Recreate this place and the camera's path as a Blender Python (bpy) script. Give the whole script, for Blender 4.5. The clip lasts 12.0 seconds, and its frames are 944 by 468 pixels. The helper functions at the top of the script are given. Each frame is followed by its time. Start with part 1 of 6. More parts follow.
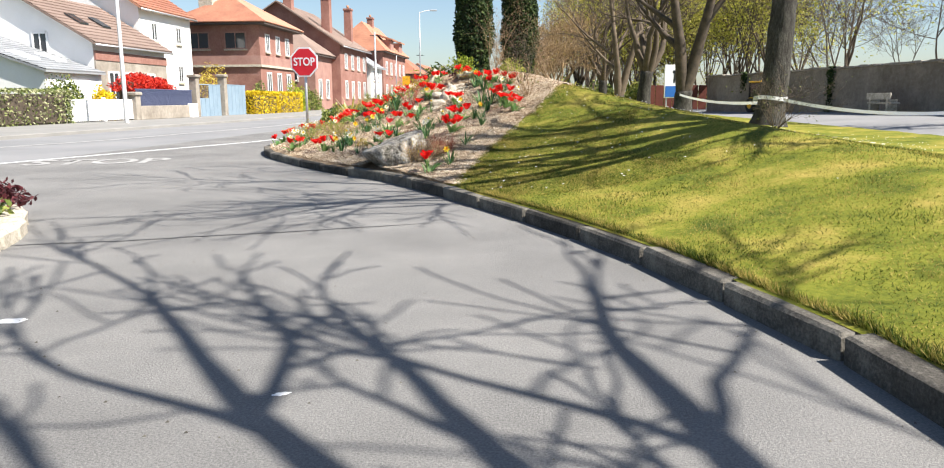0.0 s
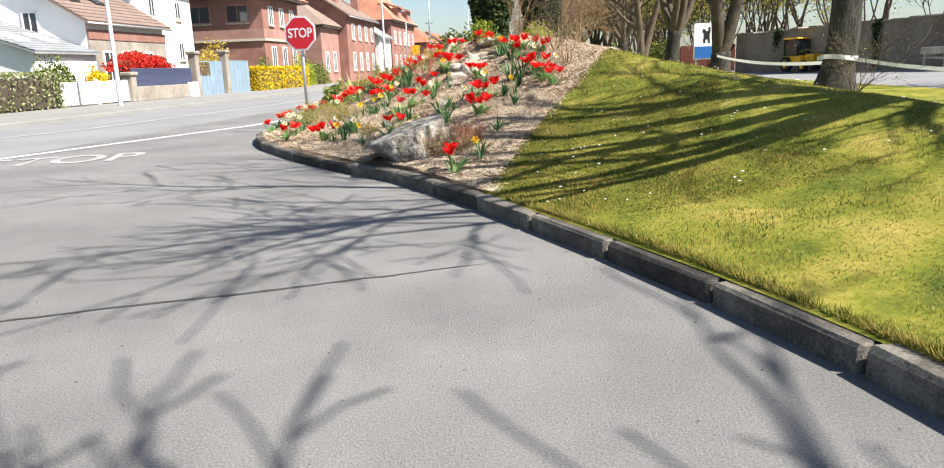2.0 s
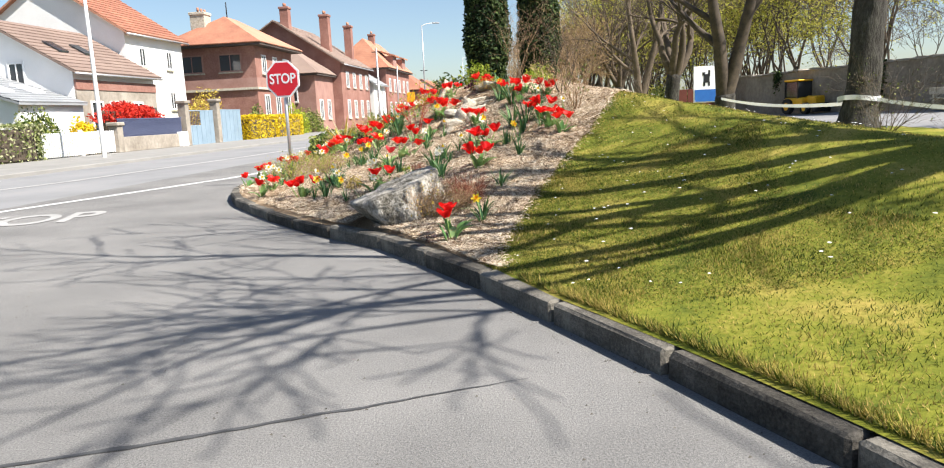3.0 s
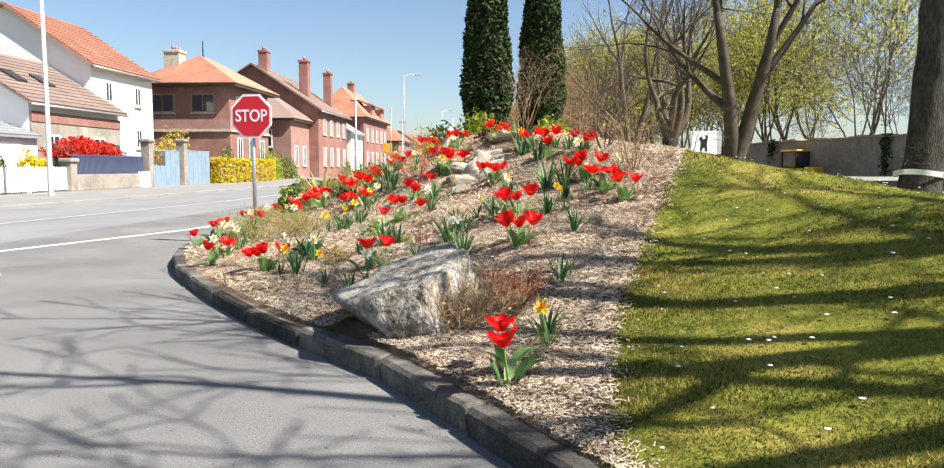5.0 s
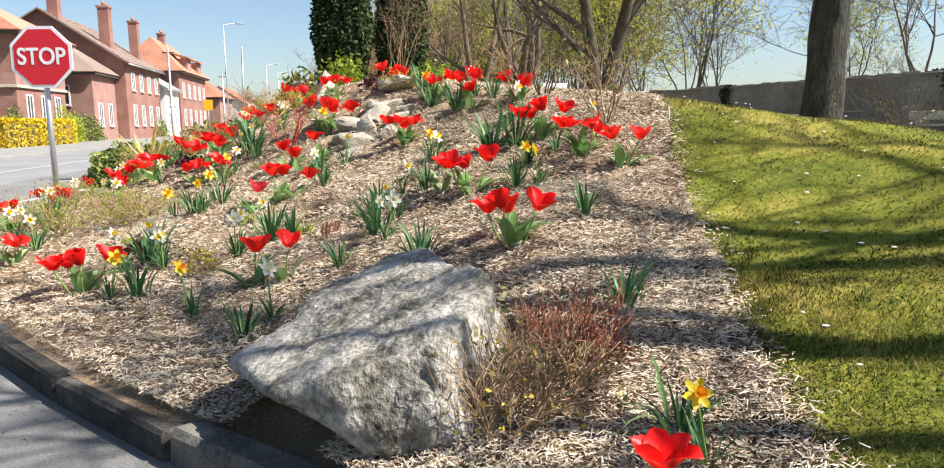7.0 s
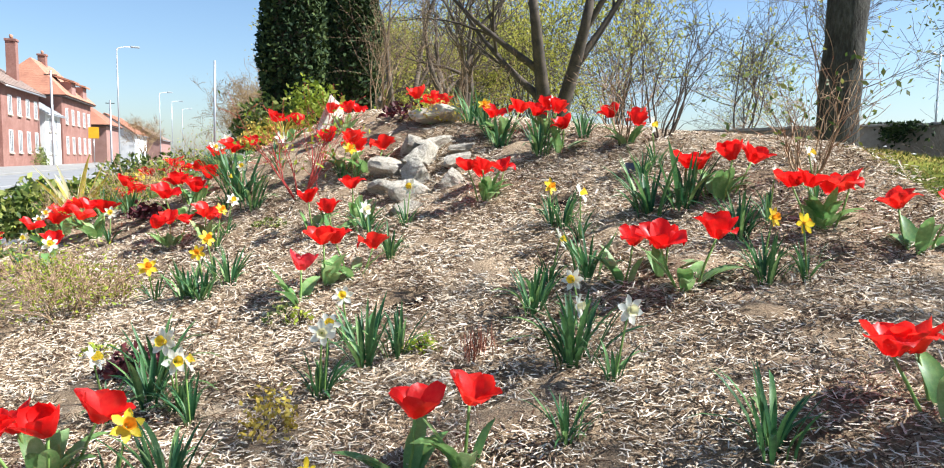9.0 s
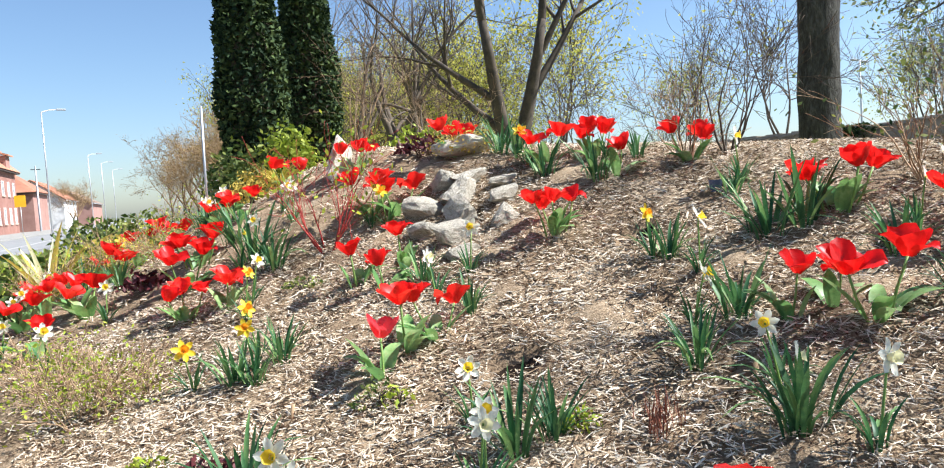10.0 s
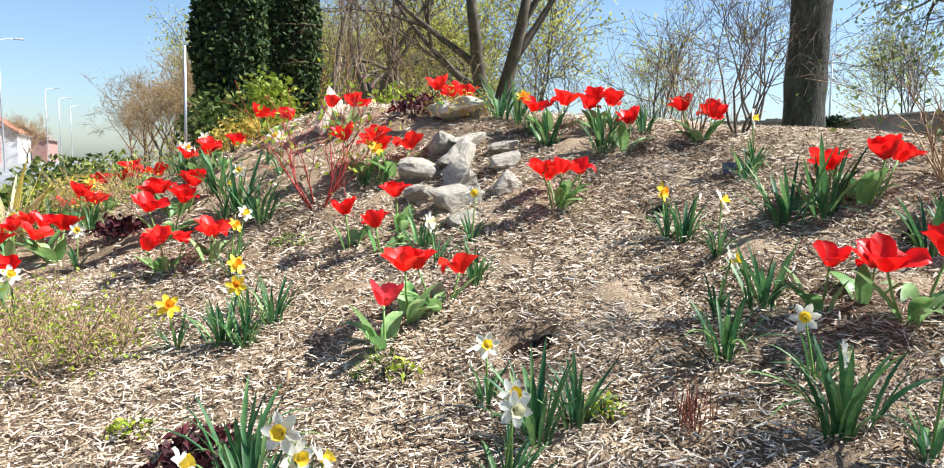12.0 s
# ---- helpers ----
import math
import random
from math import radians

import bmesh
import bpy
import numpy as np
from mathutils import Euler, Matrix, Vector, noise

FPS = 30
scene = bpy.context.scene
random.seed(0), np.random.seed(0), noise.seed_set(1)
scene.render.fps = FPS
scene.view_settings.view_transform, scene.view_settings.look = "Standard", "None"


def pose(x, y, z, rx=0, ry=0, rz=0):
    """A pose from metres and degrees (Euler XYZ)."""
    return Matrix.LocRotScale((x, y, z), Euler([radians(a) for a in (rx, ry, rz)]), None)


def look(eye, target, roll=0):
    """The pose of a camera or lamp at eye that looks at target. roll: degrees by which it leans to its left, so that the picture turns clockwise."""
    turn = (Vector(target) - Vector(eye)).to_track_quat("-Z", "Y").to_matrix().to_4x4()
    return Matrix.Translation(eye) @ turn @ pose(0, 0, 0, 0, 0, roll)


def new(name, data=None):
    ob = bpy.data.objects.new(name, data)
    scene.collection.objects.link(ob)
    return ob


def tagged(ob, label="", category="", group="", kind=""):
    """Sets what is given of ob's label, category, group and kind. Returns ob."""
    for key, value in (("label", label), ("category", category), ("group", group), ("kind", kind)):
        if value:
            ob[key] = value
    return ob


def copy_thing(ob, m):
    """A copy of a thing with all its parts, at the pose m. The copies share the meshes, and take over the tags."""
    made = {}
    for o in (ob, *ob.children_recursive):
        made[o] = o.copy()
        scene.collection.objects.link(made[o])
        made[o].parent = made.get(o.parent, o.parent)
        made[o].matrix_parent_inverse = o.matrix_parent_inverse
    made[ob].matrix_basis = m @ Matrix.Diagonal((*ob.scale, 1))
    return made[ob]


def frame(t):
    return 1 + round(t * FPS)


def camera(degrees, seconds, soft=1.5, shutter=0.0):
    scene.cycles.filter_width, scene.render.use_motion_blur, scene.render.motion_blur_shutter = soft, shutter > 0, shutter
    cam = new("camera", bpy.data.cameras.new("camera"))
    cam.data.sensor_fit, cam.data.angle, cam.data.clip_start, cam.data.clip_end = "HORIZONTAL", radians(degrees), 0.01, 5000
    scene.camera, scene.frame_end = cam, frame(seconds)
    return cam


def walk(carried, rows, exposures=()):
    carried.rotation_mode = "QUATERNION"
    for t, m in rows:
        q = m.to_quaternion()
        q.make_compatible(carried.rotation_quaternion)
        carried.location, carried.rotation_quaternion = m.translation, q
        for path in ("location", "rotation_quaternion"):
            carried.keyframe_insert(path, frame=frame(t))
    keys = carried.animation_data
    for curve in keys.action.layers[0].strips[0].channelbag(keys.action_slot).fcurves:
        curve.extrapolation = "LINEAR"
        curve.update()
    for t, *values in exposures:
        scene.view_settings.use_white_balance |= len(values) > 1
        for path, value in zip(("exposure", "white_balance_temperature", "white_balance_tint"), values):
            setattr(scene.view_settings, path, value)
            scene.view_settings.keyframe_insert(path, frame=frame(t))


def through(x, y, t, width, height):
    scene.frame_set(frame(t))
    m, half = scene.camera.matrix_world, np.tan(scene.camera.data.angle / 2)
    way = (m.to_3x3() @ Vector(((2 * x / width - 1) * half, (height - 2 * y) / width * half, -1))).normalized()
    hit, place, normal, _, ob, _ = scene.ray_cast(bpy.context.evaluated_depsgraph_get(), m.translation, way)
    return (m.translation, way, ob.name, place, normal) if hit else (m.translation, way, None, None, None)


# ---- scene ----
cam = camera(65.0, 12.0, 1.1)
PATH = [
    (0, (0.847, 1.758, 1.146), (0.671, 3.718, 0.789), -0.2),
    (0.5, (0.786, 2.406, 1.193), (0.55, 4.368, 0.88), 0.6),
    (1, (0.651, 2.994, 1.21), (0.481, 4.949, 0.822), -0.6),
    (1.5, (0.521, 3.505, 1.228), (0.189, 5.437, 0.831), -0.0),
    (2, (0.38, 4.062, 1.232), (0.165, 6.001, 0.793), -2.1),
    (2.5, (0.307, 4.672, 1.233), (0.051, 6.611, 0.818), -1.5),
    (2.7, (0.278, 4.971, 1.222), (0.044, 6.93, 0.893), -2.2),
    (4.3, (-0.271, 7.129, 1.275), (-0.35, 9.102, 0.961), -1.5),
    (4.5, (-0.332, 7.389, 1.232), (-0.365, 9.379, 1.037), -2.3),
    (5, (-0.569, 7.925, 1.249), (-0.689, 9.913, 1.069), 0.1),
    (5.5, (-0.817, 8.407, 1.228), (-0.916, 10.388, 0.977), -1.2),
    (6, (-1.017, 8.982, 1.248), (-1.102, 10.946, 0.88), 1.0),
    (6.5, (-1.198, 9.47, 1.24), (-1.133, 11.437, 0.883), 1.3),
    (6.7, (-1.278, 9.733, 1.232), (-1.093, 11.699, 0.915), 0.3),
    (8.3, (-2.011, 11.652, 1.31), (-1.457, 13.555, 1.048), -0.3),
    (8.5, (-2.177, 11.811, 1.289), (-1.612, 13.72, 1.095), 0.3),
    (9, (-2.421, 12.359, 1.298), (-1.817, 14.256, 1.1), 0.9),
    (9.5, (-2.672, 12.866, 1.301), (-2.024, 14.751, 1.139), 0.5),
    (10, (-2.915, 13.185, 1.309), (-2.166, 15.037, 1.201), -3.8),
    (10.5, (-3.011, 13.368, 1.318), (-2.285, 15.227, 1.187), -0.2),
    (11, (-3.018, 13.404, 1.317), (-2.161, 15.201, 1.134), 0.7),
    (11.5, (-3.038, 13.428, 1.313), (-2.193, 15.229, 1.111), 0.6),
    (12, (-3.043, 13.442, 1.314), (-2.208, 15.248, 1.11), 0.3),
]
walk(cam, [(t, look(eye, target, roll)) for t, eye, target, roll in PATH], [(0.0, 0.98, 6400, 10), (6.7, 0.97, 6400, 10), (8.3, 1.06, 5850, 8), (12.0, 1.12, 5850, 8)])
SUN_STRENGTH, SKY_STRENGTH = 6.0, 0.078

# ---- world, sun ----
SUN = Vector((1.7, -0.62, 2.05)).normalized()
world = bpy.data.worlds.new("world")
scene.world = world
world.use_nodes = True
wn = world.node_tree.nodes
sky = wn.new("ShaderNodeTexSky")
sky.sky_type = "NISHITA"
sky.sun_disc = False
sky.sun_elevation = math.asin(SUN.z)
sky.sun_rotation = math.atan2(SUN.x, SUN.y)
sky.dust_density = 0.9
sky.ozone_density = 2.0
wn["Background"].inputs["Strength"].default_value = SKY_STRENGTH
world.node_tree.links.new(sky.outputs[0], wn["Background"].inputs["Color"])
sun = new("sun", bpy.data.lights.new("sun", "SUN"))
sun.data.energy = SUN_STRENGTH
sun.data.angle = radians(0.4)
sun.data.color = (1.0, 0.94, 0.86)
sun.matrix_world = look(SUN * 100, (0, 0, 0))


# ---- materials ----
def node(nt, kind, **values):
    n = nt.nodes.new(kind)
    for key, value in values.items():
        n.inputs[key].default_value = value
    return n


def material(name, colours, scale=6.0, fine=60.0, rough=0.8, bump=0.2, dist=0.01, metal=0.0, gloss=0.35, through=0.0,
             vary=0.0, grain=0.35, stretch=(1, 1, 1), island=False):
    """A surface of two or three colours mixed at two scales, with a relief of its own; through: light let through, vary: from piece to piece."""
    m = bpy.data.materials.new(name)
    m.use_nodes = True
    nt, lk = m.node_tree, m.node_tree.links
    out, bsdf = nt.nodes["Material Output"], nt.nodes["Principled BSDF"]
    co = nt.nodes.new("ShaderNodeTexCoord")
    mp = nt.nodes.new("ShaderNodeMapping")
    mp.inputs["Scale"].default_value = stretch
    lk.new(co.outputs["Object"], mp.inputs["Vector"])
    big = node(nt, "ShaderNodeTexNoise", Scale=scale, Detail=5.0, Roughness=0.6)
    small = node(nt, "ShaderNodeTexNoise", Scale=fine, Detail=4.0, Roughness=0.7)
    lk.new(mp.outputs[0], big.inputs["Vector"])
    lk.new(mp.outputs[0], small.inputs["Vector"])
    mix = nt.nodes.new("ShaderNodeMath")
    mix.operation = "MULTIPLY_ADD"
    mix.inputs[1].default_value = grain
    lk.new(small.outputs[0], mix.inputs[0])
    scaled = nt.nodes.new("ShaderNodeMath")
    scaled.operation = "MULTIPLY"
    scaled.inputs[1].default_value = 1 - grain
    lk.new(big.outputs[0], scaled.inputs[0])
    lk.new(scaled.outputs[0], mix.inputs[2])
    fac = mix.outputs[0]
    if vary:
        rnd = nt.nodes.new("ShaderNodeNewGeometry" if island else "ShaderNodeObjectInfo")
        add = nt.nodes.new("ShaderNodeMath")
        add.operation = "MULTIPLY_ADD"
        add.inputs[1].default_value = vary
        lk.new(rnd.outputs["Random Per Island" if island else "Random"], add.inputs[0])
        shift = nt.nodes.new("ShaderNodeMath")
        shift.operation = "SUBTRACT"
        shift.inputs[1].default_value = vary / 2
        lk.new(fac, shift.inputs[0])
        lk.new(shift.outputs[0], add.inputs[2])
        fac = add.outputs[0]
    ramp = nt.nodes.new("ShaderNodeValToRGB")
    el = ramp.color_ramp.elements
    el[0].position, el[1].position = 0.32, 0.68
    el[0].color, el[1].color = (*colours[0], 1), (*colours[-1], 1)
    for k, c in enumerate(colours[1:-1]):
        e = el.new(0.32 + 0.36 * (k + 1) / (len(colours) - 1))
        e.color = (*c, 1)
    lk.new(fac, ramp.inputs[0])
    lk.new(ramp.outputs[0], bsdf.inputs["Base Color"])
    bsdf.inputs["Roughness"].default_value = rough
    bsdf.inputs["Metallic"].default_value = metal
    bsdf.inputs["Specular IOR Level"].default_value = gloss
    if bump:
        b = node(nt, "ShaderNodeBump", Strength=bump, Distance=dist)
        lk.new(mix.outputs[0], b.inputs["Height"])
        lk.new(b.outputs[0], bsdf.inputs["Normal"])
    if through:
        tr = nt.nodes.new("ShaderNodeBsdfTranslucent")
        lk.new(ramp.outputs[0], tr.inputs["Color"])
        ms = node(nt, "ShaderNodeMixShader", Fac=through)
        lk.new(bsdf.outputs[0], ms.inputs[1])
        lk.new(tr.outputs[0], ms.inputs[2])
        lk.new(ms.outputs[0], out.inputs["Surface"])
    return m


def glass_pane(name, tint):
    m = bpy.data.materials.new(name)
    m.use_nodes = True
    b = m.node_tree.nodes["Principled BSDF"]
    b.inputs["Base Color"].default_value = (*tint, 1)
    b.inputs["Roughness"].default_value = 0.06
    b.inputs["Specular IOR Level"].default_value = 0.8
    return m


M = {
    "asphalt": material("asphalt", [(0.085, 0.083, 0.08), (0.18, 0.176, 0.168), (0.29, 0.28, 0.262)], 0.55, 95, 0.88, 0.9, 0.012, grain=0.62, gloss=0.2),
    "asphalt_street": material("asphalt_street", [(0.17, 0.17, 0.17), (0.22, 0.22, 0.22), (0.26, 0.255, 0.25)], 0.4, 90, 0.88, 0.3, 0.006, grain=0.4, gloss=0.2),
    "tar": material("tar", [(0.03, 0.03, 0.03), (0.08, 0.08, 0.08)], 8, 90, 0.7, 0.4, 0.004),
    "line_paint": material("line_paint", [(0.45, 0.45, 0.44), (0.72, 0.72, 0.7), (0.8, 0.8, 0.78)], 1.2, 60, 0.7, 0.2, 0.003, grain=0.5),
    "line_worn": material("line_worn", [(0.22, 0.215, 0.205), (0.32, 0.315, 0.3), (0.5, 0.49, 0.47)], 2.5, 50, 0.8, 0.2, 0.003, grain=0.6),
    "paving": material("paving", [(0.2, 0.195, 0.18), (0.28, 0.27, 0.25)], 0.7, 40, 0.85, 0.3, 0.004),
    "kerb": material("kerb", [(0.03, 0.028, 0.024), (0.085, 0.078, 0.067), (0.2, 0.185, 0.155)], 5, 55, 0.94, 0.9, 0.02, vary=0.2, grain=0.45, gloss=0.12),
    "ground": material("ground", [(0.06, 0.075, 0.025), (0.11, 0.11, 0.05)], 0.06, 2.0, 0.95, 0.3, 0.05),
    "lawn": material("lawn", [(0.035, 0.06, 0.01), (0.16, 0.168, 0.022), (0.35, 0.27, 0.07)], 1.6, 26, 0.95, 0.8, 0.03, gloss=0.1, grain=0.3),
    "blade": material("blade", [(0.022, 0.05, 0.007), (0.17, 0.185, 0.022), (0.43, 0.32, 0.1)], 1.8, 30, 0.75, 0, through=0.25, vary=0.5, island=True, gloss=0.15, grain=0.2),
    "mulch": material("mulch", [(0.06, 0.036, 0.022), (0.28, 0.2, 0.125), (0.52, 0.41, 0.28)], 2.4, 90, 0.95, 1.0, 0.03, grain=0.5, gloss=0.08),
    "chip": material("chip", [(0.085, 0.05, 0.029), (0.39, 0.285, 0.18), (0.63, 0.51, 0.365), (0.72, 0.63, 0.5)], 1.5, 16, 0.9, 0, vary=0.55, island=True, gloss=0.12, grain=0.4),
    "rock": material("rock", [(0.035, 0.03, 0.02), (0.17, 0.155, 0.125), (0.38, 0.355, 0.31), (0.54, 0.515, 0.465)], 4.2, 34, 0.95, 1.0, 0.05, grain=0.45, gloss=0.12),
    "pale_stone": material("pale_stone", [(0.2, 0.175, 0.125), (0.47, 0.42, 0.335), (0.64, 0.59, 0.5)], 6, 40, 0.92, 1.0, 0.03, grain=0.5),
    "bark": material("bark", [(0.014, 0.013, 0.011), (0.055, 0.051, 0.044), (0.12, 0.115, 0.098)], 5.0, 26, 0.95, 1.0, 0.08, stretch=(1, 1, 0.3), grain=0.5, gloss=0.15),
    "twig": material("twig", [(0.05, 0.04, 0.03), (0.14, 0.105, 0.07)], 4, 30, 0.9, 0.3, 0.01, vary=0.2),
    "brown_twig": material("brown_twig", [(0.16, 0.1, 0.05), (0.3, 0.2, 0.1)], 2, 20, 0.9, 0, vary=0.2),
    "spring_leaf": material("spring_leaf", [(0.24, 0.26, 0.035), (0.42, 0.41, 0.06), (0.56, 0.5, 0.11)], 0.5, 6, 0.6, 0, through=0.55, vary=0.4, island=True),
    "bud_leaf": material("bud_leaf", [(0.28, 0.19, 0.05), (0.42, 0.3, 0.08)], 0.5, 6, 0.6, 0, through=0.4, vary=0.4, island=True),
    "cypress": material("cypress", [(0.01, 0.022, 0.009), (0.03, 0.052, 0.02), (0.07, 0.1, 0.03)], 1.2, 9, 0.85, 0, vary=0.5, island=True, gloss=0.15),
    "box_leaf": material("box_leaf", [(0.05, 0.09, 0.015), (0.13, 0.17, 0.03), (0.3, 0.32, 0.08)], 2, 20, 0.6, 0, through=0.25, vary=0.5, island=True),
    "hedge_leaf": material("hedge_leaf", [(0.1, 0.14, 0.03), (0.22, 0.25, 0.08), (0.42, 0.42, 0.24)], 2, 20, 0.6, 0, through=0.2, vary=0.6, island=True),
    "yellow_leaf": material("yellow_leaf", [(0.5, 0.36, 0.01), (0.8, 0.6, 0.02)], 2, 20, 0.6, 0, through=0.3, vary=0.5, island=True),
    "red_leaf": material("red_leaf", [(0.4, 0.015, 0.01), (0.72, 0.05, 0.025)], 2, 20, 0.6, 0, through=0.3, vary=0.5, island=True),
    "dark_red_leaf": material("dark_red_leaf", [(0.035, 0.008, 0.01), (0.12, 0.025, 0.03)], 9, 40, 0.6, 0, through=0.2, vary=0.5, island=True),
    "render_white": material("render_white", [(0.74, 0.73, 0.7), (0.84, 0.83, 0.81)], 0.6, 18, 0.9, 0.2, 0.004),
    "stone_wall": material("stone_wall", [(0.17, 0.145, 0.115), (0.29, 0.255, 0.21), (0.42, 0.38, 0.32)], 0.6, 6, 0.95, 0.9, 0.03),
    "garden_wall": material("garden_wall", [(0.11, 0.09, 0.07), (0.21, 0.18, 0.145), (0.32, 0.285, 0.24)], 0.5, 5.0, 0.95, 0.8, 0.04),
    "brick": material("brick", [(0.18, 0.08, 0.062), (0.27, 0.135, 0.105), (0.36, 0.21, 0.17)], 0.8, 9, 0.9, 0.6, 0.02, grain=0.5),
    "brick_pale": material("brick_pale", [(0.25, 0.13, 0.105), (0.38, 0.23, 0.19)], 0.8, 9, 0.9, 0.5, 0.02),
    "tile_orange": material("tile_orange", [(0.26, 0.11, 0.07), (0.36, 0.165, 0.1), (0.44, 0.23, 0.15)], 0.5, 7, 0.85, 0.7, 0.03, vary=0.3),
    "tile_brown": material("tile_brown", [(0.19, 0.135, 0.11), (0.29, 0.215, 0.175)], 0.5, 7, 0.85, 0.7, 0.03, vary=0.3),
    "slate": material("slate", [(0.2, 0.21, 0.22), (0.33, 0.34, 0.35)], 0.5, 7, 0.7, 0.5, 0.02, vary=0.3),
    "shade_timber": material("shade_timber", [(0.05, 0.04, 0.035), (0.1, 0.08, 0.07)], 1, 20, 0.8, 0.3, 0.01),
    "white_paint": material("white_paint", [(0.7, 0.7, 0.69), (0.82, 0.82, 0.81)], 2, 30, 0.6, 0.1, 0.003),
    "blue_paint": material("blue_paint", [(0.17, 0.24, 0.3), (0.25, 0.33, 0.4)], 1, 20, 0.5, 0.1, 0.003),
    "navy_paint": material("navy_paint", [(0.05, 0.06, 0.11), (0.1, 0.115, 0.19)], 1, 20, 0.5, 0.1, 0.003),
    "iron": material("iron", [(0.015, 0.015, 0.016), (0.035, 0.035, 0.035)], 4, 60, 0.5, 0.2, 0.003, metal=0.4),
    "galvanised": material("galvanised", [(0.4, 0.41, 0.42), (0.54, 0.55, 0.56)], 5, 60, 0.45, 0.1, 0.002, metal=0.7),
    "pole_white": material("pole_white", [(0.62, 0.62, 0.61), (0.76, 0.76, 0.75)], 3, 50, 0.5, 0.1, 0.002),
    "sign_red": material("sign_red", [(0.58, 0.008, 0.02), (0.68, 0.015, 0.03)], 3, 60, 0.35, 0, gloss=0.5),
    "sign_white": material("sign_white", [(0.8, 0.8, 0.8), (0.86, 0.86, 0.86)], 3, 60, 0.35, 0, gloss=0.5),
    "sign_blue": material("sign_blue", [(0.02, 0.1, 0.35), (0.03, 0.14, 0.42)], 3, 60, 0.4, 0),
    "machine_yellow": material("machine_yellow", [(0.7, 0.36, 0.01), (0.8, 0.45, 0.02)], 3, 40, 0.45, 0.1, 0.003),
    "rubber": material("rubber", [(0.012, 0.012, 0.012), (0.03, 0.03, 0.03)], 6, 60, 0.8, 0.2, 0.004),
    "rust": material("rust", [(0.1, 0.03, 0.02), (0.17, 0.05, 0.035)], 1, 20, 0.85, 0.3, 0.005),
    "glass": glass_pane("glass", (0.03, 0.035, 0.04)),
    "tape": material("tape", [(0.78, 0.78, 0.78), (0.85, 0.85, 0.85)], 4, 40, 0.5, 0.05, 0.002, through=0.2),
    "petal_red": material("petal_red", [(0.7, 0.008, 0.006), (0.84, 0.014, 0.012), (0.9, 0.04, 0.022)], 12, 90, 0.42, 0.1, 0.002, through=0.45, vary=0.3),
    "petal_pink": material("petal_pink", [(0.78, 0.03, 0.05), (0.86, 0.1, 0.12)], 12, 90, 0.42, 0.1, 0.002, through=0.45),
    "petal_white": material("petal_white", [(0.78, 0.77, 0.62), (0.87, 0.87, 0.8)], 12, 90, 0.5, 0.1, 0.002, through=0.4),
    "petal_yellow": material("petal_yellow", [(0.8, 0.58, 0.02), (0.88, 0.7, 0.05)], 12, 90, 0.5, 0.1, 0.002, through=0.4),
    "trumpet_yellow": material("trumpet_yellow", [(0.8, 0.55, 0.02), (0.86, 0.66, 0.06)], 12, 90, 0.5, 0.1, 0.002, through=0.35),
    "trumpet_orange": material("trumpet_orange", [(0.8, 0.3, 0.01), (0.86, 0.42, 0.02)], 12, 90, 0.5, 0.1, 0.002, through=0.35),
    "trumpet_cream": material("trumpet_cream", [(0.8, 0.75, 0.42), (0.86, 0.82, 0.55)], 12, 90, 0.5, 0.1, 0.002, through=0.35),
    "tulip_leaf": material("tulip_leaf", [(0.1, 0.23, 0.07), (0.21, 0.37, 0.11), (0.36, 0.5, 0.22)], 6, 60, 0.45, 0.1, 0.003, through=0.35, vary=0.3),
    "stem": material("stem", [(0.16, 0.28, 0.06), (0.26, 0.38, 0.1)], 6, 60, 0.5, 0, through=0.2),
    "daffodil_leaf": material("daffodil_leaf", [(0.03, 0.1, 0.035), (0.085, 0.19, 0.06), (0.2, 0.32, 0.1)], 6, 60, 0.5, 0, through=0.3, vary=0.5, island=True),
    "dry_stalk": material("dry_stalk", [(0.2, 0.12, 0.06), (0.42, 0.29, 0.17)], 6, 60, 0.85, 0, vary=0.6, island=True),
    "red_twig": material("red_twig", [(0.25, 0.02, 0.02), (0.4, 0.05, 0.03)], 6, 60, 0.6, 0),
    "lime_leaf": material("lime_leaf", [(0.22, 0.3, 0.02), (0.42, 0.46, 0.05)], 6, 60, 0.6, 0, through=0.4, vary=0.5, island=True),
    "gold_grass": material("gold_grass", [(0.36, 0.26, 0.03), (0.62, 0.48, 0.1)], 6, 60, 0.7, 0, through=0.3, vary=0.5, island=True),
    "daisy": material("daisy", [(0.78, 0.78, 0.76), (0.86, 0.86, 0.85)], 9, 60, 0.6, 0),
    "soil": material("soil", [(0.012, 0.008, 0.006), (0.04, 0.026, 0.018)], 9, 70, 0.98, 0.8, 0.02, gloss=0.1),
    "reed_brown": material("reed_brown", [(0.16, 0.05, 0.03), (0.3, 0.11, 0.06)], 9, 70, 0.8, 0, vary=0.5, island=True),
}


# ---- building blocks ----
def mesh_of(name, verts, faces, mat, smooth=True):
    me = bpy.data.meshes.new(name)
    me.from_pydata([tuple(v) for v in verts], [], [tuple(f) for f in faces])
    me.materials.append(mat)
    if smooth:
        me.polygons.foreach_set("use_smooth", [True] * len(me.polygons))
    me.update()
    return me


def mesh_from(name, bm, mat, smooth=False):
    me = bpy.data.meshes.new(name)
    bm.normal_update()
    bm.to_mesh(me)
    bm.free()
    me.materials.append(mat)
    if smooth:
        me.polygons.foreach_set("use_smooth", [True] * len(me.polygons))
    return me


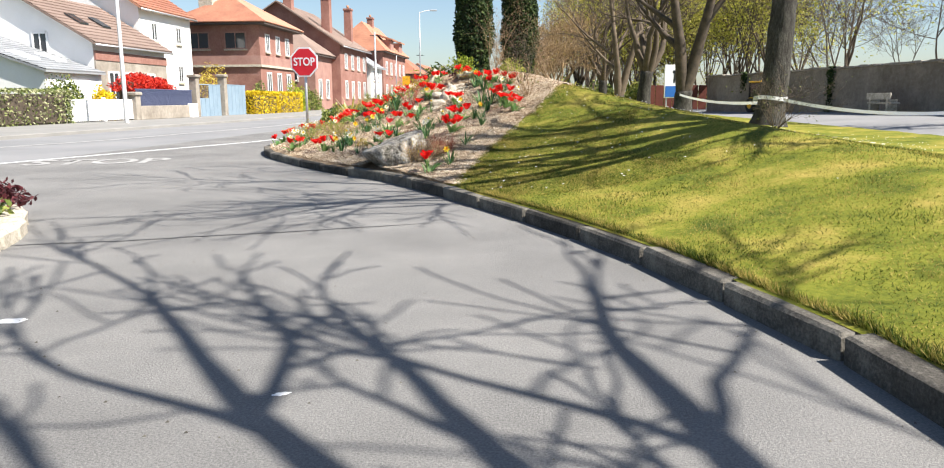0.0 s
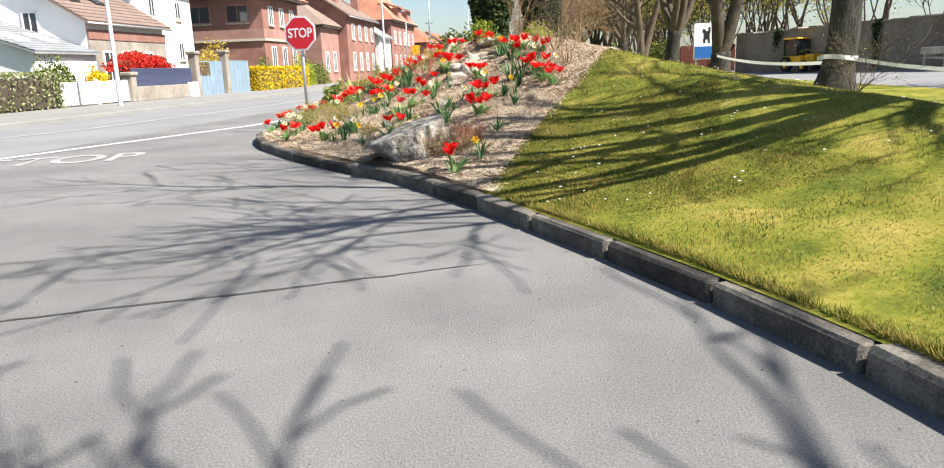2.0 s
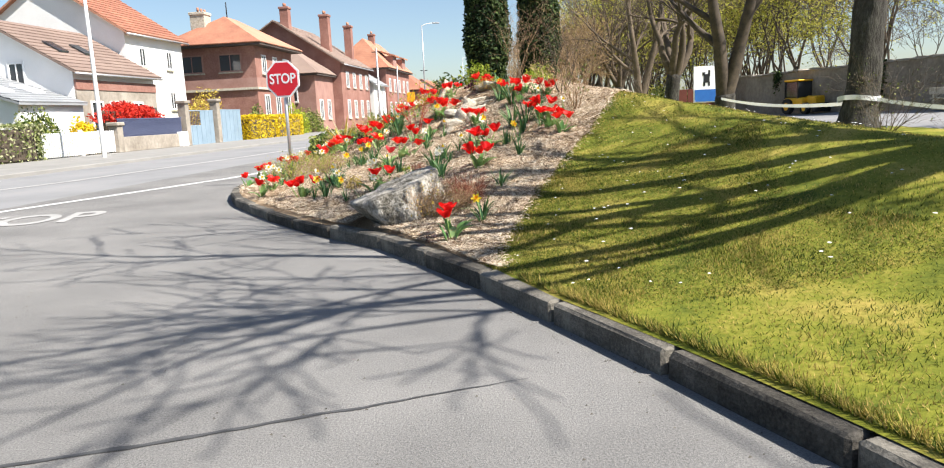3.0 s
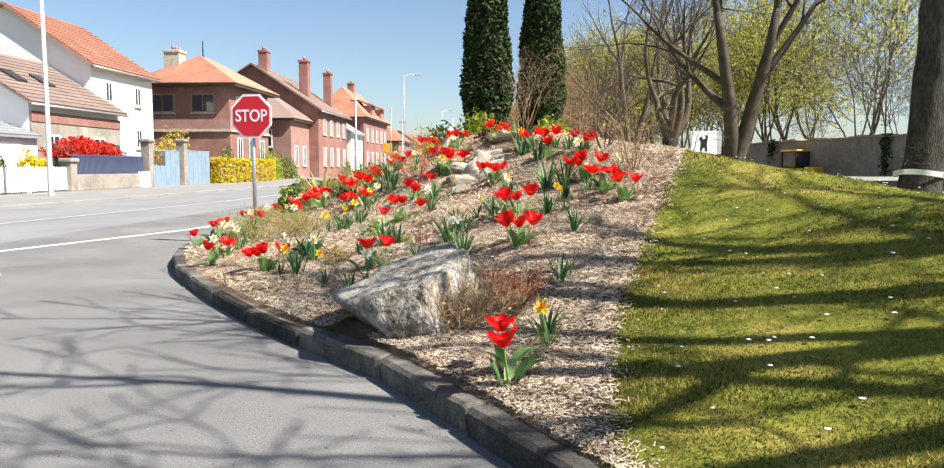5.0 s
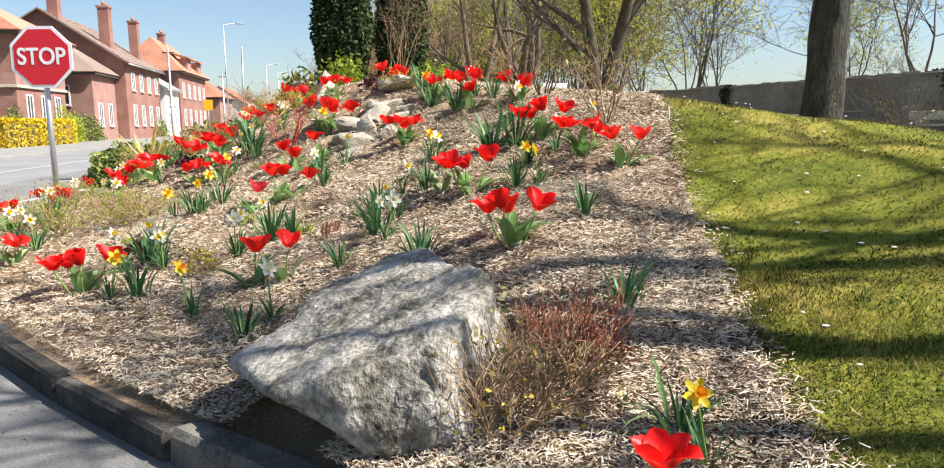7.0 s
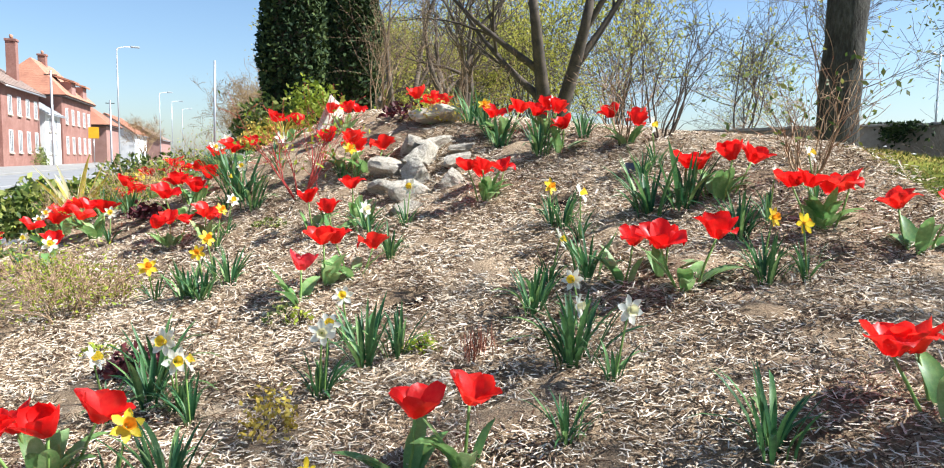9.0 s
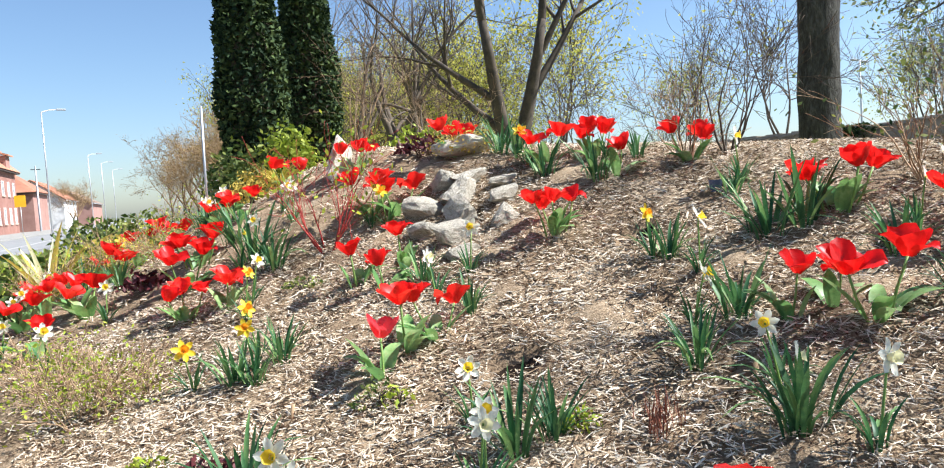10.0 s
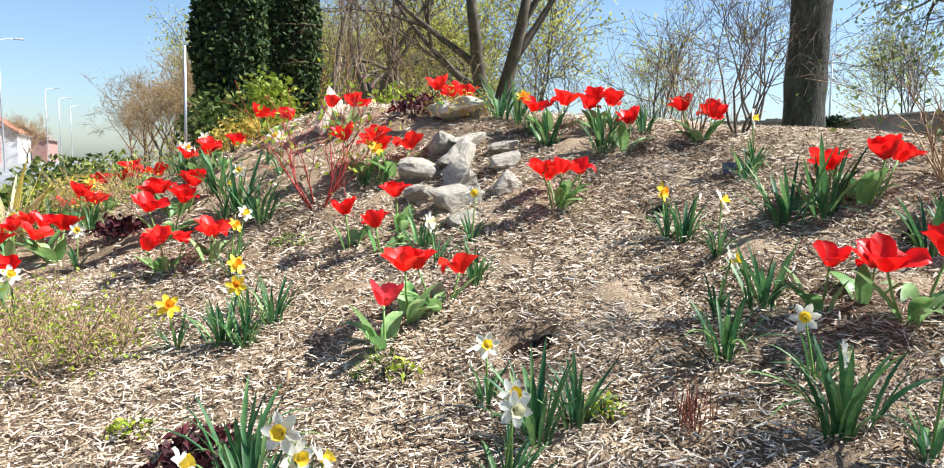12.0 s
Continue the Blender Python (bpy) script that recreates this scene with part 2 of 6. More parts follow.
def hang(name, me, parent=None, label="", m=None):
    """Links a mesh as one object, under parent where there is one."""
    ob = new(name, me)
    if parent is not None:
        ob.parent = parent
    if m is not None:
        ob.matrix_local = m
    if label:
        ob["label"] = label
    return ob


def part(name, bm, mat, parent, label="", smooth=False):
    return hang(name, mesh_from(name, bm, mat, smooth), parent, label)


def thing(name, x, y, z, turn=0.0, label="", category="", group="", kind="", size=1.0):
    ob = new(name)
    ob.empty_display_size = 0.1
    ob.location = (x, y, z)
    ob.rotation_euler = (0, 0, turn)
    ob.scale = (size, size, size)
    return tagged(ob, label, category, group, kind)


def add_box(bm, x0, x1, y0, y1, z0, z1, bevel=0.0, turn=0.0):
    r = bmesh.ops.create_cube(bm, size=1.0)
    vs = r["verts"]
    m = Matrix.Translation(((x0 + x1) / 2, (y0 + y1) / 2, (z0 + z1) / 2)) @ Matrix.Rotation(turn, 4, "Z") @ Matrix.Diagonal((x1 - x0, y1 - y0, z1 - z0, 1))
    bmesh.ops.transform(bm, matrix=m, verts=vs)
    if bevel:
        es = list({e for v in vs for e in v.link_edges})
        bmesh.ops.bevel(bm, geom=es, offset=bevel, segments=1, affect="EDGES", profile=0.5)


def box(x0, x1, y0, y1, z0, z1, bevel=0.0):
    bm = bmesh.new()
    add_box(bm, x0, x1, y0, y1, z0, z1, bevel)
    return bm


def tube(V, F, pts, radii, n):
    """Adds a tapered tube along pts to the lists V and F."""
    base = len(V)
    side = Vector((0.31, 0.77, 0.55))
    for k, p in enumerate(pts):
        d = (pts[min(k + 1, len(pts) - 1)] - pts[max(k - 1, 0)]).normalized()
        u = d.cross(side)
        if u.length < 0.05:
            u = d.cross(Vector((1, 0, 0)))
        u.normalize()
        w = d.cross(u)
        for j in range(n):
            a = 2 * math.pi * j / n
            V.append(p + (u * math.cos(a) + w * math.sin(a)) * radii[k])
    for k in range(len(pts) - 1):
        for j in range(n):
            a, b = base + k * n + j, base + k * n + (j + 1) % n
            F.append((a, b, b + n, a + n))
    F.append(tuple(base + (len(pts) - 1) * n + j for j in range(n)))


def rod(x0, y0, z0, x1, y1, z1, r, n=8):
    V, F = [], []
    tube(V, F, [Vector((x0, y0, z0)), Vector((x1, y1, z1))], [r, r], n)
    F.append(tuple(range(n - 1, -1, -1)))
    return V, F


def smoothstep(a, b, x):
    t = min(1.0, max(0.0, (x - a) / (b - a)))
    return t * t * (3 - 2 * t)


def interp(table, y):
    """Catmull-Rom through (y, x) pairs."""
    n = len(table)
    if y <= table[0][0]:
        return table[0][1]
    if y >= table[-1][0]:
        return table[-1][1]
    k = max(i for i in range(n - 1) if table[i][0] <= y)
    (y0, a), (y1, b) = table[k], table[k + 1]
    ma = (b - table[k - 1][1]) / (y1 - table[k - 1][0]) if k else (b - a) / (y1 - y0)
    mb = (table[k + 2][1] - a) / (table[k + 2][0] - y0) if k + 2 < n else (b - a) / (y1 - y0)
    t, h = (y - y0) / (y1 - y0), y1 - y0
    return (2 * t**3 - 3 * t**2 + 1) * a + (t**3 - 2 * t**2 + t) * h * ma + (-2 * t**3 + 3 * t**2) * b + (t**3 - t**2) * h * mb


# ---- the lie of the land ----
KERB = [(-14, 2.6), (0, 2.5), (3.0, 2.42), (4.3, 2.3), (5.0, 2.18), (5.75, 1.95), (7.0, 1.53), (8.35, 0.9), (10.2, -0.14), (11.0, -0.62),
        (11.7, -1.06), (12.3, -1.5), (12.95, -2.13), (13.7, -2.78), (14.85, -3.62), (16.1, -4.46), (17.0, -4.92), (18.0, -5.3), (19.5, -5.5),
        (22, -5.3), (40, -4.6), (90, -4.0)]
BED_EDGE = [(9.9, -0.02), (10.6, -0.2), (11.3, -0.2), (12.5, 0.02), (14, 0.48), (15.3, 0.95), (16.7, 1.4), (18.5, 2.0), (21, 2.6), (26, 2.0), (33, 0.2), (40, -4.4)]
EAST_SLOPE = [(-8, 4.2), (-1, 2.22), (0.3, 1.85), (1.2, 1.54), (1.85, 1.31), (2.3, 1.16), (3.4, 0.87), (5.0, 0.56), (7.0, 0.33), (9.6, 0.16), (14, 0.1)]
LAWN_END = 9.6


def kerb_gap(x, y):
    """How far inside the kerb's line a place lies."""
    best = 1e9
    for k in range(-10, 11):
        yy = y + k * 0.45
        xx = interp(KERB, yy)
        best = min(best, math.hypot(xx - x, yy - y))
    return best if x >= interp(KERB, y) else -best


def soft_min(values, k=0.12):
    return -k * math.log(sum(math.exp(-v / k) for v in values))


def land(x, y):
    """The height of the planted island over the road."""
    d = max(0.0, kerb_gap(x, y))
    left = 0.12 + 0.1 * d + 0.045 * d * d + 0.13 * d * smoothstep(17.0, 20.5, y)
    right = interp(EAST_SLOPE, x) + 0.1 * smoothstep(18.0, 22.0, y)
    south = 0.14 + 0.125 * (y - 3.2)
    top = 1.58 + 0.27 * smoothstep(17.0, 21.5, y) - 0.04 * max(0.0, y - 23)
    h = soft_min([left, right, max(south, 0.14), top])
    far = 0.15 + 0.02 * max(0.0, x)
    swell = 0.17 * math.exp(-((x + 0.4) ** 2 / 0.8 + (y - 13.8) ** 2 / 1.5))
    return max(h, min(left, far)) + swell




def ground_at(x, y):
    return land(x, y) + 0.025 * noise.noise((x * 1.7, y * 1.7, 0)) * smoothstep(0.1, 0.8, kerb_gap(x, y))


def sheet(name, ys, span, cols, height, mat, label, kind="structure"):
    """A sheet of ground whose rows run from span(y)[0] to span(y)[1]."""
    V, F = [], []
    for y in ys:
        a, b = span(y)
        for c in range(cols + 1):
            x = a + (b - a) * c / cols
            V.append((x, y, height(x, y)))
    n = cols + 1
    for r in range(len(ys) - 1):
        for c in range(cols):
            i = r * n + c
            F.append((i, i + 1, i + n + 1, i + n))
    return tagged(hang(name, mesh_of(name, V, F, mat)), label, "", "", kind)


# ---- ground, roads, island ----
def flat(name, corners, z, mat, label):
    bm = bmesh.new()
    bm.faces.new([bm.verts.new((x, y, z)) for x, y in corners])
    return tagged(hang(name, mesh_from(name, bm, mat)), label, "", "", "structure")


flat("ground", [(-1500, -1500), (1500, -1500), (1500, 1500), (-1500, 1500)], -0.06, M["ground"], "rough grassy ground reaching out to the horizon")
flat("road", [(-9, -60), (12, -60), (12, 260), (-9, 260)], 0.0, M["asphalt"], "worn pale grey asphalt drive beside the planted island")
flat("road_street", [(-16, -120), (-9, -120), (-9, 400), (-16, 400)], 0.0, M["asphalt_street"], "grey asphalt street with faded white lines")
sheet("road_car_park", [-40, -10, 10, 20, 30, 45, 70, 110], lambda y: (LAWN_END - 0.3, 40), 6, lambda x, y: 0.1 + 0.055 * (x - LAWN_END), M["asphalt_street"],
      "dark grey asphalt car park below a long stone wall")
part_of_street = box(-23, -15.2, -60, 260, -0.2, 0.12, 0.02)
tagged(hang("pavement", mesh_from("pavement", part_of_street, M["paving"])), "pale grey pavement with a kerb along the street", "", "", "structure")

rows = [-14, -8, -4, -1] + [1 + 0.25 * k for k in range(36)] + [10 + 0.09 * k for k in range(100)] + [19 + 0.4 * k for k in range(35)] + [34 + 2 * k for k in range(29)]
rows = sorted(set(round(r, 3) for r in rows))
sheet("ground_lawn", rows, lambda y: (max(interp(KERB, y) + 0.09, interp(BED_EDGE, y) if y > 9.9 else -99) if y < 40 else interp(KERB, y) + 0.09, LAWN_END), 60,
      ground_at, M["lawn"], "mossy sunlit lawn on a mound, striped with branch shadows")
bed_rows = [10.0 + 0.05 * k for k in range(240)] + [22 + 0.25 * k for k in range(72)]


HOLES = [(-1.63, 15.96, 0.15), (-0.54, 16.6, 0.15), (0.06, 15.58, 0.13), (-2.0, 15.95, 0.07), (-0.9, 15.9, 0.08)]


def dip(x, y):
    under = 0.14 * math.exp(-((x + 1.6) ** 2 + (y - 12.75) ** 2) / 0.09)
    return under + sum(0.09 * math.exp(-((x - hx) ** 2 + ((y - hy) * 1.3) ** 2) / (r * r * 0.6)) for hx, hy, r in HOLES)


def bed_height(x, y):
    edge = smoothstep(0.12, 0.4, x - interp(KERB, y))
    return ground_at(x, y) + edge * (0.012 + 0.03 * noise.noise((x * 3.1, y * 3.1, 8)) + 0.026 * noise.noise((x * 7, y * 7, 3)) + 0.009 * noise.noise((x * 23, y * 23, 5))) - dip(x, y) - 0.012 * (1 - edge)


sheet("ground_bed", bed_rows, lambda y: (interp(KERB, y) + 0.09, max(interp(BED_EDGE, y), interp(KERB, y) + 0.14) + 0.06 * noise.noise((0, y * 2.0, 9)) + 0.03), 110, bed_height, M["mulch"],
      "sloping flower bed covered with pale wood-chip mulch")


def kerb_stones():
    holder = tagged(new("kerb"), "weathered grey concrete kerb round the planted island", "", "", "structure")
    pts, y = [], -6.0
    while y < 34:
        pts.append(Vector((interp(KERB, y), y, 0)))
        y += 0.05
    acc, start = 0.0, pts[0]
    rng = random.Random(4)
    shapes = []
    for k in range(4):
        bm = bmesh.new()
        add_box(bm, -0.485, 0.485, -0.0, 0.15, -0.12, 0.13, 0.018)
        for v in bm.verts:
            v.co += Vector((rng.uniform(-1, 1), rng.uniform(-1, 1), rng.uniform(-1, 1))) * 0.007
        shapes.append(mesh_from("kerb_stone", bm, M["kerb"]))
    for a, b in zip(pts, pts[1:]):
        acc += (b - a).length
        if acc > 0.98:
            d = b - start
            mid = (start + b) / 2
            turn = math.atan2(d.y, d.x)
            m = Matrix.Translation((mid.x, mid.y, rng.uniform(-0.008, 0.008))) @ Matrix.Rotation(turn + rng.uniform(-0.012, 0.012), 4, "Z") @ Matrix.Diagonal((d.length / 0.99, -1, 1, 1))
            hang("kerb_stone", rng.choice(shapes), holder, m=m)
            start, acc = b, 0.0


kerb_stones()


def stripe(name, pts, width, mat, label, z=0.006):
    V, F = [], []
    for k, (x, y) in enumerate(pts):
        a = Vector(pts[max(0, k - 1)])
        b = Vector(pts[min(len(pts) - 1, k + 1)])
        d = (b - a).normalized()
        nrm = Vector((-d.y, d.x)) * width / 2
        V += [(x + nrm.x, y + nrm.y, z), (x - nrm.x, y - nrm.y, z)]
    for k in range(len(pts) - 1):
        F.append((2 * k, 2 * k + 1, 2 * k + 3, 2 * k + 2))
    return tagged(hang(name, mesh_of(name, V, F, mat)), label, "", "", "structure")


stripe("road_line", [(-11.2, 6), (-9.15, 14.65), (-8.4, 17.4), (-7.1, 22), (-6.6, 26), (-6.3, 34), (-6.2, 60), (-6, 200)], 0.16, M["line_paint"], "faded white line along the street's edge")
stripe("road_line", [(-14.2, 6), (-12.7, 19), (-11.8, 23), (-11.1, 33), (-10.9, 60), (-10.8, 200)], 0.26, M["line_worn"], "broad faded white line along the street")


# ---- trees ----
def branch(rng, V, F, start, way, length, radius, depth, ends, sides, lift=0.12, wander=0.22, fork=(2, 4), twig=0.006):
    steps = 5 if depth > 1 else 4
    pts, radii, p, d = [start.copy()], [radius], start.copy(), way.normalized()
    for k in range(steps):
        d = (d + Vector((rng.gauss(0, wander), rng.gauss(0, wander), rng.gauss(0, wander) + lift)) * 0.55).normalized()
        p = p + d * length / steps
        pts.append(p.copy())
        radii.append(max(twig, radius * (1 - 0.55 * (k + 1) / steps)))
    tube(V, F, pts, radii, sides[min(depth, len(sides) - 1)])
    if depth == 0:
        ends.append(p)
        return
    for k in range(rng.randint(*fork) + (1 if depth < 3 else 0)):
        at = rng.uniform(0.35, 1.0)
        i = min(steps - 1, int(at * steps))
        q = pts[i].lerp(pts[i + 1], at * steps - i)
        out = Vector((rng.gauss(0, 1), rng.gauss(0, 1), rng.gauss(0.1, 0.6))).normalized()
        nd = (d * rng.uniform(0.5, 1.0) + out * rng.uniform(0.5, 0.9)).normalized()
        branch(rng, V, F, q, nd, length * rng.uniform(0.55, 0.8), max(twig, radii[i] * rng.uniform(0.5, 0.7)), depth - 1, ends, sides, lift * 0.7, wander * 1.15, fork, twig)
    branch(rng, V, F, pts[-1], d, length * 0.7, radii[-1], depth - 1, ends, sides, lift * 0.6, wander * 1.1, fork, twig)


def trunk_mesh(rng, height, radius, lean, mat):
    V, F, pts, radii = [], [], [], []
    n = 14
    for k in range(13):
        t = k / 12
        pts.append(Vector((lean.x * t + 0.05 * math.sin(3 * t), lean.y * t, height * t - 0.15)))
        flare = 1 + 0.55 * math.exp(-t * height / 0.35)
        radii.append(radius * flare * (1 - 0.18 * t))
    tube(V, F, pts, radii, n)
    for i, v in enumerate(V):
        bump = noise.noise((v.x * 3.1, v.y * 3.1, v.z * 1.1 + rng.random() * 0.01)) * 0.1 * radius + noise.noise((v.x * 11, v.y * 11, v.z * 3)) * 0.05 * radius
        c = pts[min(12, i // n)]
        out = Vector((v.x - c.x, v.y - c.y, 0))
        if out.length > 1e-4:
            V[i] = v + out.normalized() * bump * 1.6
    return mesh_of("trunk", V, F, mat), pts[-1], radii[-1]


def bare_tree(name, seed, trunk_h, radius, limbs, limb_len, label, group, lean=(0, 0), depth=4, spread=0.55, bark="bark", twigs="twig", leaves=None, n_leaves=0, fork=(2, 3), leaf_size=0.09, twig=0.007, wander=0.22, lift=0.12, girth=0.66, reach=None):
    """reach: limbs of given turn and rise in degrees, with their share of limb_len."""
    rng = random.Random(seed)
    root = thing(name, 0, 0, 0, 0, label, "tree", group)
    me, top, r = trunk_mesh(rng, trunk_h, radius, Vector((*lean, 0)), M[bark])
    hang("trunk", me, root)
    V, F, ends = [], [], []
    ways = reach or [(math.degrees(2 * math.pi * (k + rng.uniform(-0.2, 0.2)) / limbs + seed), math.degrees(math.atan(1 / spread)), 1.0) for k in range(limbs)]
    limbs = len(ways)
    for turn, rise, share in ways:
        a, e = radians(turn), radians(rise)
        way = Vector((math.cos(a) * math.cos(e), math.sin(a) * math.cos(e), math.sin(e)))
        branch(rng, V, F, top - Vector((0, 0, 0.25)) + way * 0.1, way, limb_len * share * rng.uniform(0.92, 1.08), r * (0.82 if limbs < 3 else girth), depth, ends, (3, 4, 5, 7, 9), lift=lift, wander=wander, fork=fork, twig=twig)
    hang("crown", mesh_of("crown", V, F, M[twigs]), root)
    if leaves:
        LV, LF = [], []
        for k in range(n_leaves):
            p = rng.choice(ends) + Vector((rng.gauss(0, 0.45), rng.gauss(0, 0.45), rng.gauss(-0.1, 0.4)))
            leaf_quad(rng, LV, LF, p, leaf_size * rng.uniform(0.6, 1.4))
        hang("foliage", mesh_of("foliage", LV, LF, M[leaves], False), root)
    return root


def leaf_quad(rng, V, F, p, s, up=0.3):
    u = Vector((rng.gauss(0, 1), rng.gauss(0, 1), rng.gauss(0, 1))).normalized()
    w = u.cross(Vector((rng.gauss(0, 1), rng.gauss(0, 1), rng.gauss(0, 1) + up))).normalized()
    k = len(V)
    V += [p - u * s, p + w * s * 0.5, p + u * s, p - w * s * 0.5]
    F.append((k, k + 1, k + 2, k + 3))


avenue_label = "tall bare lime tree with furrowed grey bark on the lawn"
lime_a = bare_tree("lime_tree", 3, 4.6, 0.36, 3, 3.9, avenue_label, "avenue trees", lean=(0.25, 0.1), fork=(2, 3))
lime_b = bare_tree("lime_tree", 8, 1.3, 0.42, 0, 4.8, "bare lime tree forked low into two grey trunks", "avenue trees", lean=(0, 0), fork=(2, 3), wander=0.09, lift=0.05, reach=[(165, 85, 1.0), (345, 75, 1.05)])
lime_c = bare_tree("lime_tree", 12, 2.6, 0.4, 5, 3.6, avenue_label, "avenue trees", lean=(-0.1, 0.15), depth=4, fork=(2, 2), spread=0.6, twig=0.011, wander=0.22)
lime_d = bare_tree("lime_tree", 14, 5.4, 0.34, 0, 2.5, avenue_label, "avenue trees", lean=(0.1, 0.1), depth=4, fork=(2, 2), twig=0.01, wander=0.16, lift=0.03, girth=0.55,
                   reach=[(97, 26, 0.85), (113, 42, 0.85), (124, 52, 1.1), (168, 41, 1.1), (191, 40, 1.2), (213, 42, 1.1), (226, 38, 0.9), (278, 40, 0.5), (20, 40, 1.0), (330, 45, 0.9)])
lime_e = bare_tree("lime_tree", 17, 6.3, 0.34, 0, 2.7, avenue_label, "avenue trees", lean=(-0.1, 0.1), depth=3, fork=(2, 2), twig=0.014, wander=0.15, lift=0.02, girth=0.42,
                   reach=[(88, 15, 0.95), (101, 28, 0.75), (118, 38, 0.95), (150, 45, 0.8), (215, 45, 1.0), (260, 40, 1.0), (315, 35, 1.0), (15, 40, 1.0)])
lime_a.matrix_basis = pose(6.93, 22.3, land(6.93, 22.3), 0, 0, 0)
lime_b.matrix_basis = pose(6.79, 33.8, 0.3)
lime_c.matrix_basis = pose(6.6, 44.2, 0.2, 0, 0, 200)
lime_d.matrix_basis = pose(7.4, 9.6, land(7.4, 9.6))
lime_e.matrix_basis = pose(6.9, 0.4, land(6.9, 0.4))
for x, y, turn, src in ((7.6, -10.5, 60, lime_c), (6.3, 54.5, 20, lime_b), (6.0, 65, 290, lime_c), (5.7, 75.5, 130, lime_b), (5.4, 86, 80, lime_c)):
    o = copy_thing(src, pose(x, y, land(x, y) if y < 34 else 0.2, 0, 0, turn))

# the wood behind the wall
wood_a = bare_tree("wood_tree", 21, 2.6, 0.14, 3, 4.0, "slim woodland tree in yellow-green spring leaf", "wood behind the wall", depth=3, spread=0.35, twigs="twig", leaves="spring_leaf", n_leaves=2600, fork=(2, 4), leaf_size=0.095, twig=0.012)
wood_b = bare_tree("wood_tree", 25, 1.8, 0.13, 3, 4.0, "slim woodland tree in yellow-green spring leaf", "wood behind the wall", depth=3, spread=0.4, twigs="twig", leaves="spring_leaf", n_leaves=3000, fork=(2, 4), leaf_size=0.095, twig=0.012)
wood_c = bare_tree("wood_tree", 29, 2.8, 0.12, 3, 3.8, "slim woodland tree still almost bare", "wood behind the wall", depth=3, twigs="twig", leaves="spring_leaf", n_leaves=220, fork=(3, 4), leaf_size=0.1, twig=0.01)
brown_a = bare_tree("budding_tree", 31, 2.4, 0.2, 4, 3.8, "tree with brownish swelling buds beside the street", "budding trees along the street", depth=4, spread=0.7, bark="bark", twigs="brown_twig", leaves="bud_leaf", n_leaves=700, fork=(2, 3), leaf_size=0.07, twig=0.014)
wood_rng = random.Random(77)
wood_a.matrix_basis = pose(17, 62, 0.5)
wood_b.matrix_basis = pose(21, 57, 0.5)
wood_c.matrix_basis = pose(24, 40, 0.1)
brown_a.matrix_basis = pose(2.2, 60, 0.1) @ Matrix.Diagonal((0.75, 0.75, 0.75, 1))
for k in range(52):
    x = wood_rng.uniform(4, 27) if k < 44 else wood_rng.uniform(30, 75)
    y = wood_rng.uniform(max(58, 80 - 0.9 * x), 118)
    src = wood_rng.choice((wood_a, wood_b, wood_b, wood_a, wood_b) if x < 22 else (wood_c, wood_c, wood_c, wood_a))
    o = copy_thing(src, pose(x, y, -0.05, 0, 0, wood_rng.uniform(0, 360)))
    s = wood_rng.uniform(1.0, 1.5)
    o.scale = (s, s, s * wood_rng.uniform(0.95, 1.15))
for x, y, s in ((23, 46, 0.95), (33, 29, 0.8), (38, 36, 0.9), (19.5, 50, 0.9), (44, 40, 1.0)):
    o = copy_thing(wood_c, pose(x, y, -0.1, 0, 0, 40 * x))
    o.scale = (s, s, s)
for k, (x, y) in enumerate(((0.4, 74), (-0.4, 86), (1.0, 96), (-1.2, 106), (-0.5, 120), (1.8, 66), (3.0, 80), (-2.5, 138), (-17.5, 150), (-18.5, 165))):
    o = copy_thing(brown_a, pose(x, y, 0.1, 0, 0, 67 * k))
    s = 0.7 + 0.1 * (k % 4)
    o.scale = (s, s, s)


def leafy(name, seed, shape, n, size, mat, label, category, core=None, group="", at=(0, 0, 0)):
    """A shrub or clipped hedge of many small leaves, thickest near the outside of shape(rng)."""
    rng = random.Random(seed)
    root = thing(name, *at, 0, label, category, group)
    V, F = [], []
    for k in range(n):
        leaf_quad(rng, V, F, shape(rng), size * rng.uniform(0.6, 1.4))
    hang("foliage", mesh_of("foliage", V, F, M[mat], False), root)
    if core is not None:
        part("core", core, M["twig"], root)
    else:
        SV, SF = [], []
        for k in range(9):
            p = shape(rng)
            tube(SV, SF, [Vector((p.x * 0.15, p.y * 0.15, -0.05)), Vector((p.x * 0.45, p.y * 0.45, p.z * 0.55)), p], [0.05 * size ** 0.5, 0.035 * size ** 0.5, 0.012 * size ** 0.5], 5)
        hang("brushwood", mesh_of("brushwood", SV, SF, M["twig"]), root)
    return root


def column_shape(h, r):
    def pick(rng):
        z = rng.random() ** 0.8 * h
        a = rng.uniform(0, 2 * math.pi)
        rr = r * min(1.0, 0.62 + 0.5 * z / h * 2) * (1.0 - 0.8 * max(0.0, z / h - 0.25) / 0.75) * rng.uniform(0.72, 1.05)
        rr *= 1 + 0.16 * noise.noise((math.cos(a) * 2, math.sin(a) * 2, z * 1.3))
        return Vector((math.cos(a) * rr, math.sin(a) * rr, z))
    return pick


def cone_core(h, r, seg=12):
    bm = bmesh.new()
    for z0, z1, r0, r1 in ((0, h * 0.4, r * 0.55, r * 0.64), (h * 0.4, h * 0.97, r * 0.64, r * 0.12)):
        bmesh.ops.create_cone(bm, cap_ends=True, segments=seg, radius1=r0, radius2=r1, depth=z1 - z0, matrix=Matrix.Translation((0, 0, (z0 + z1) / 2)))
    return bm


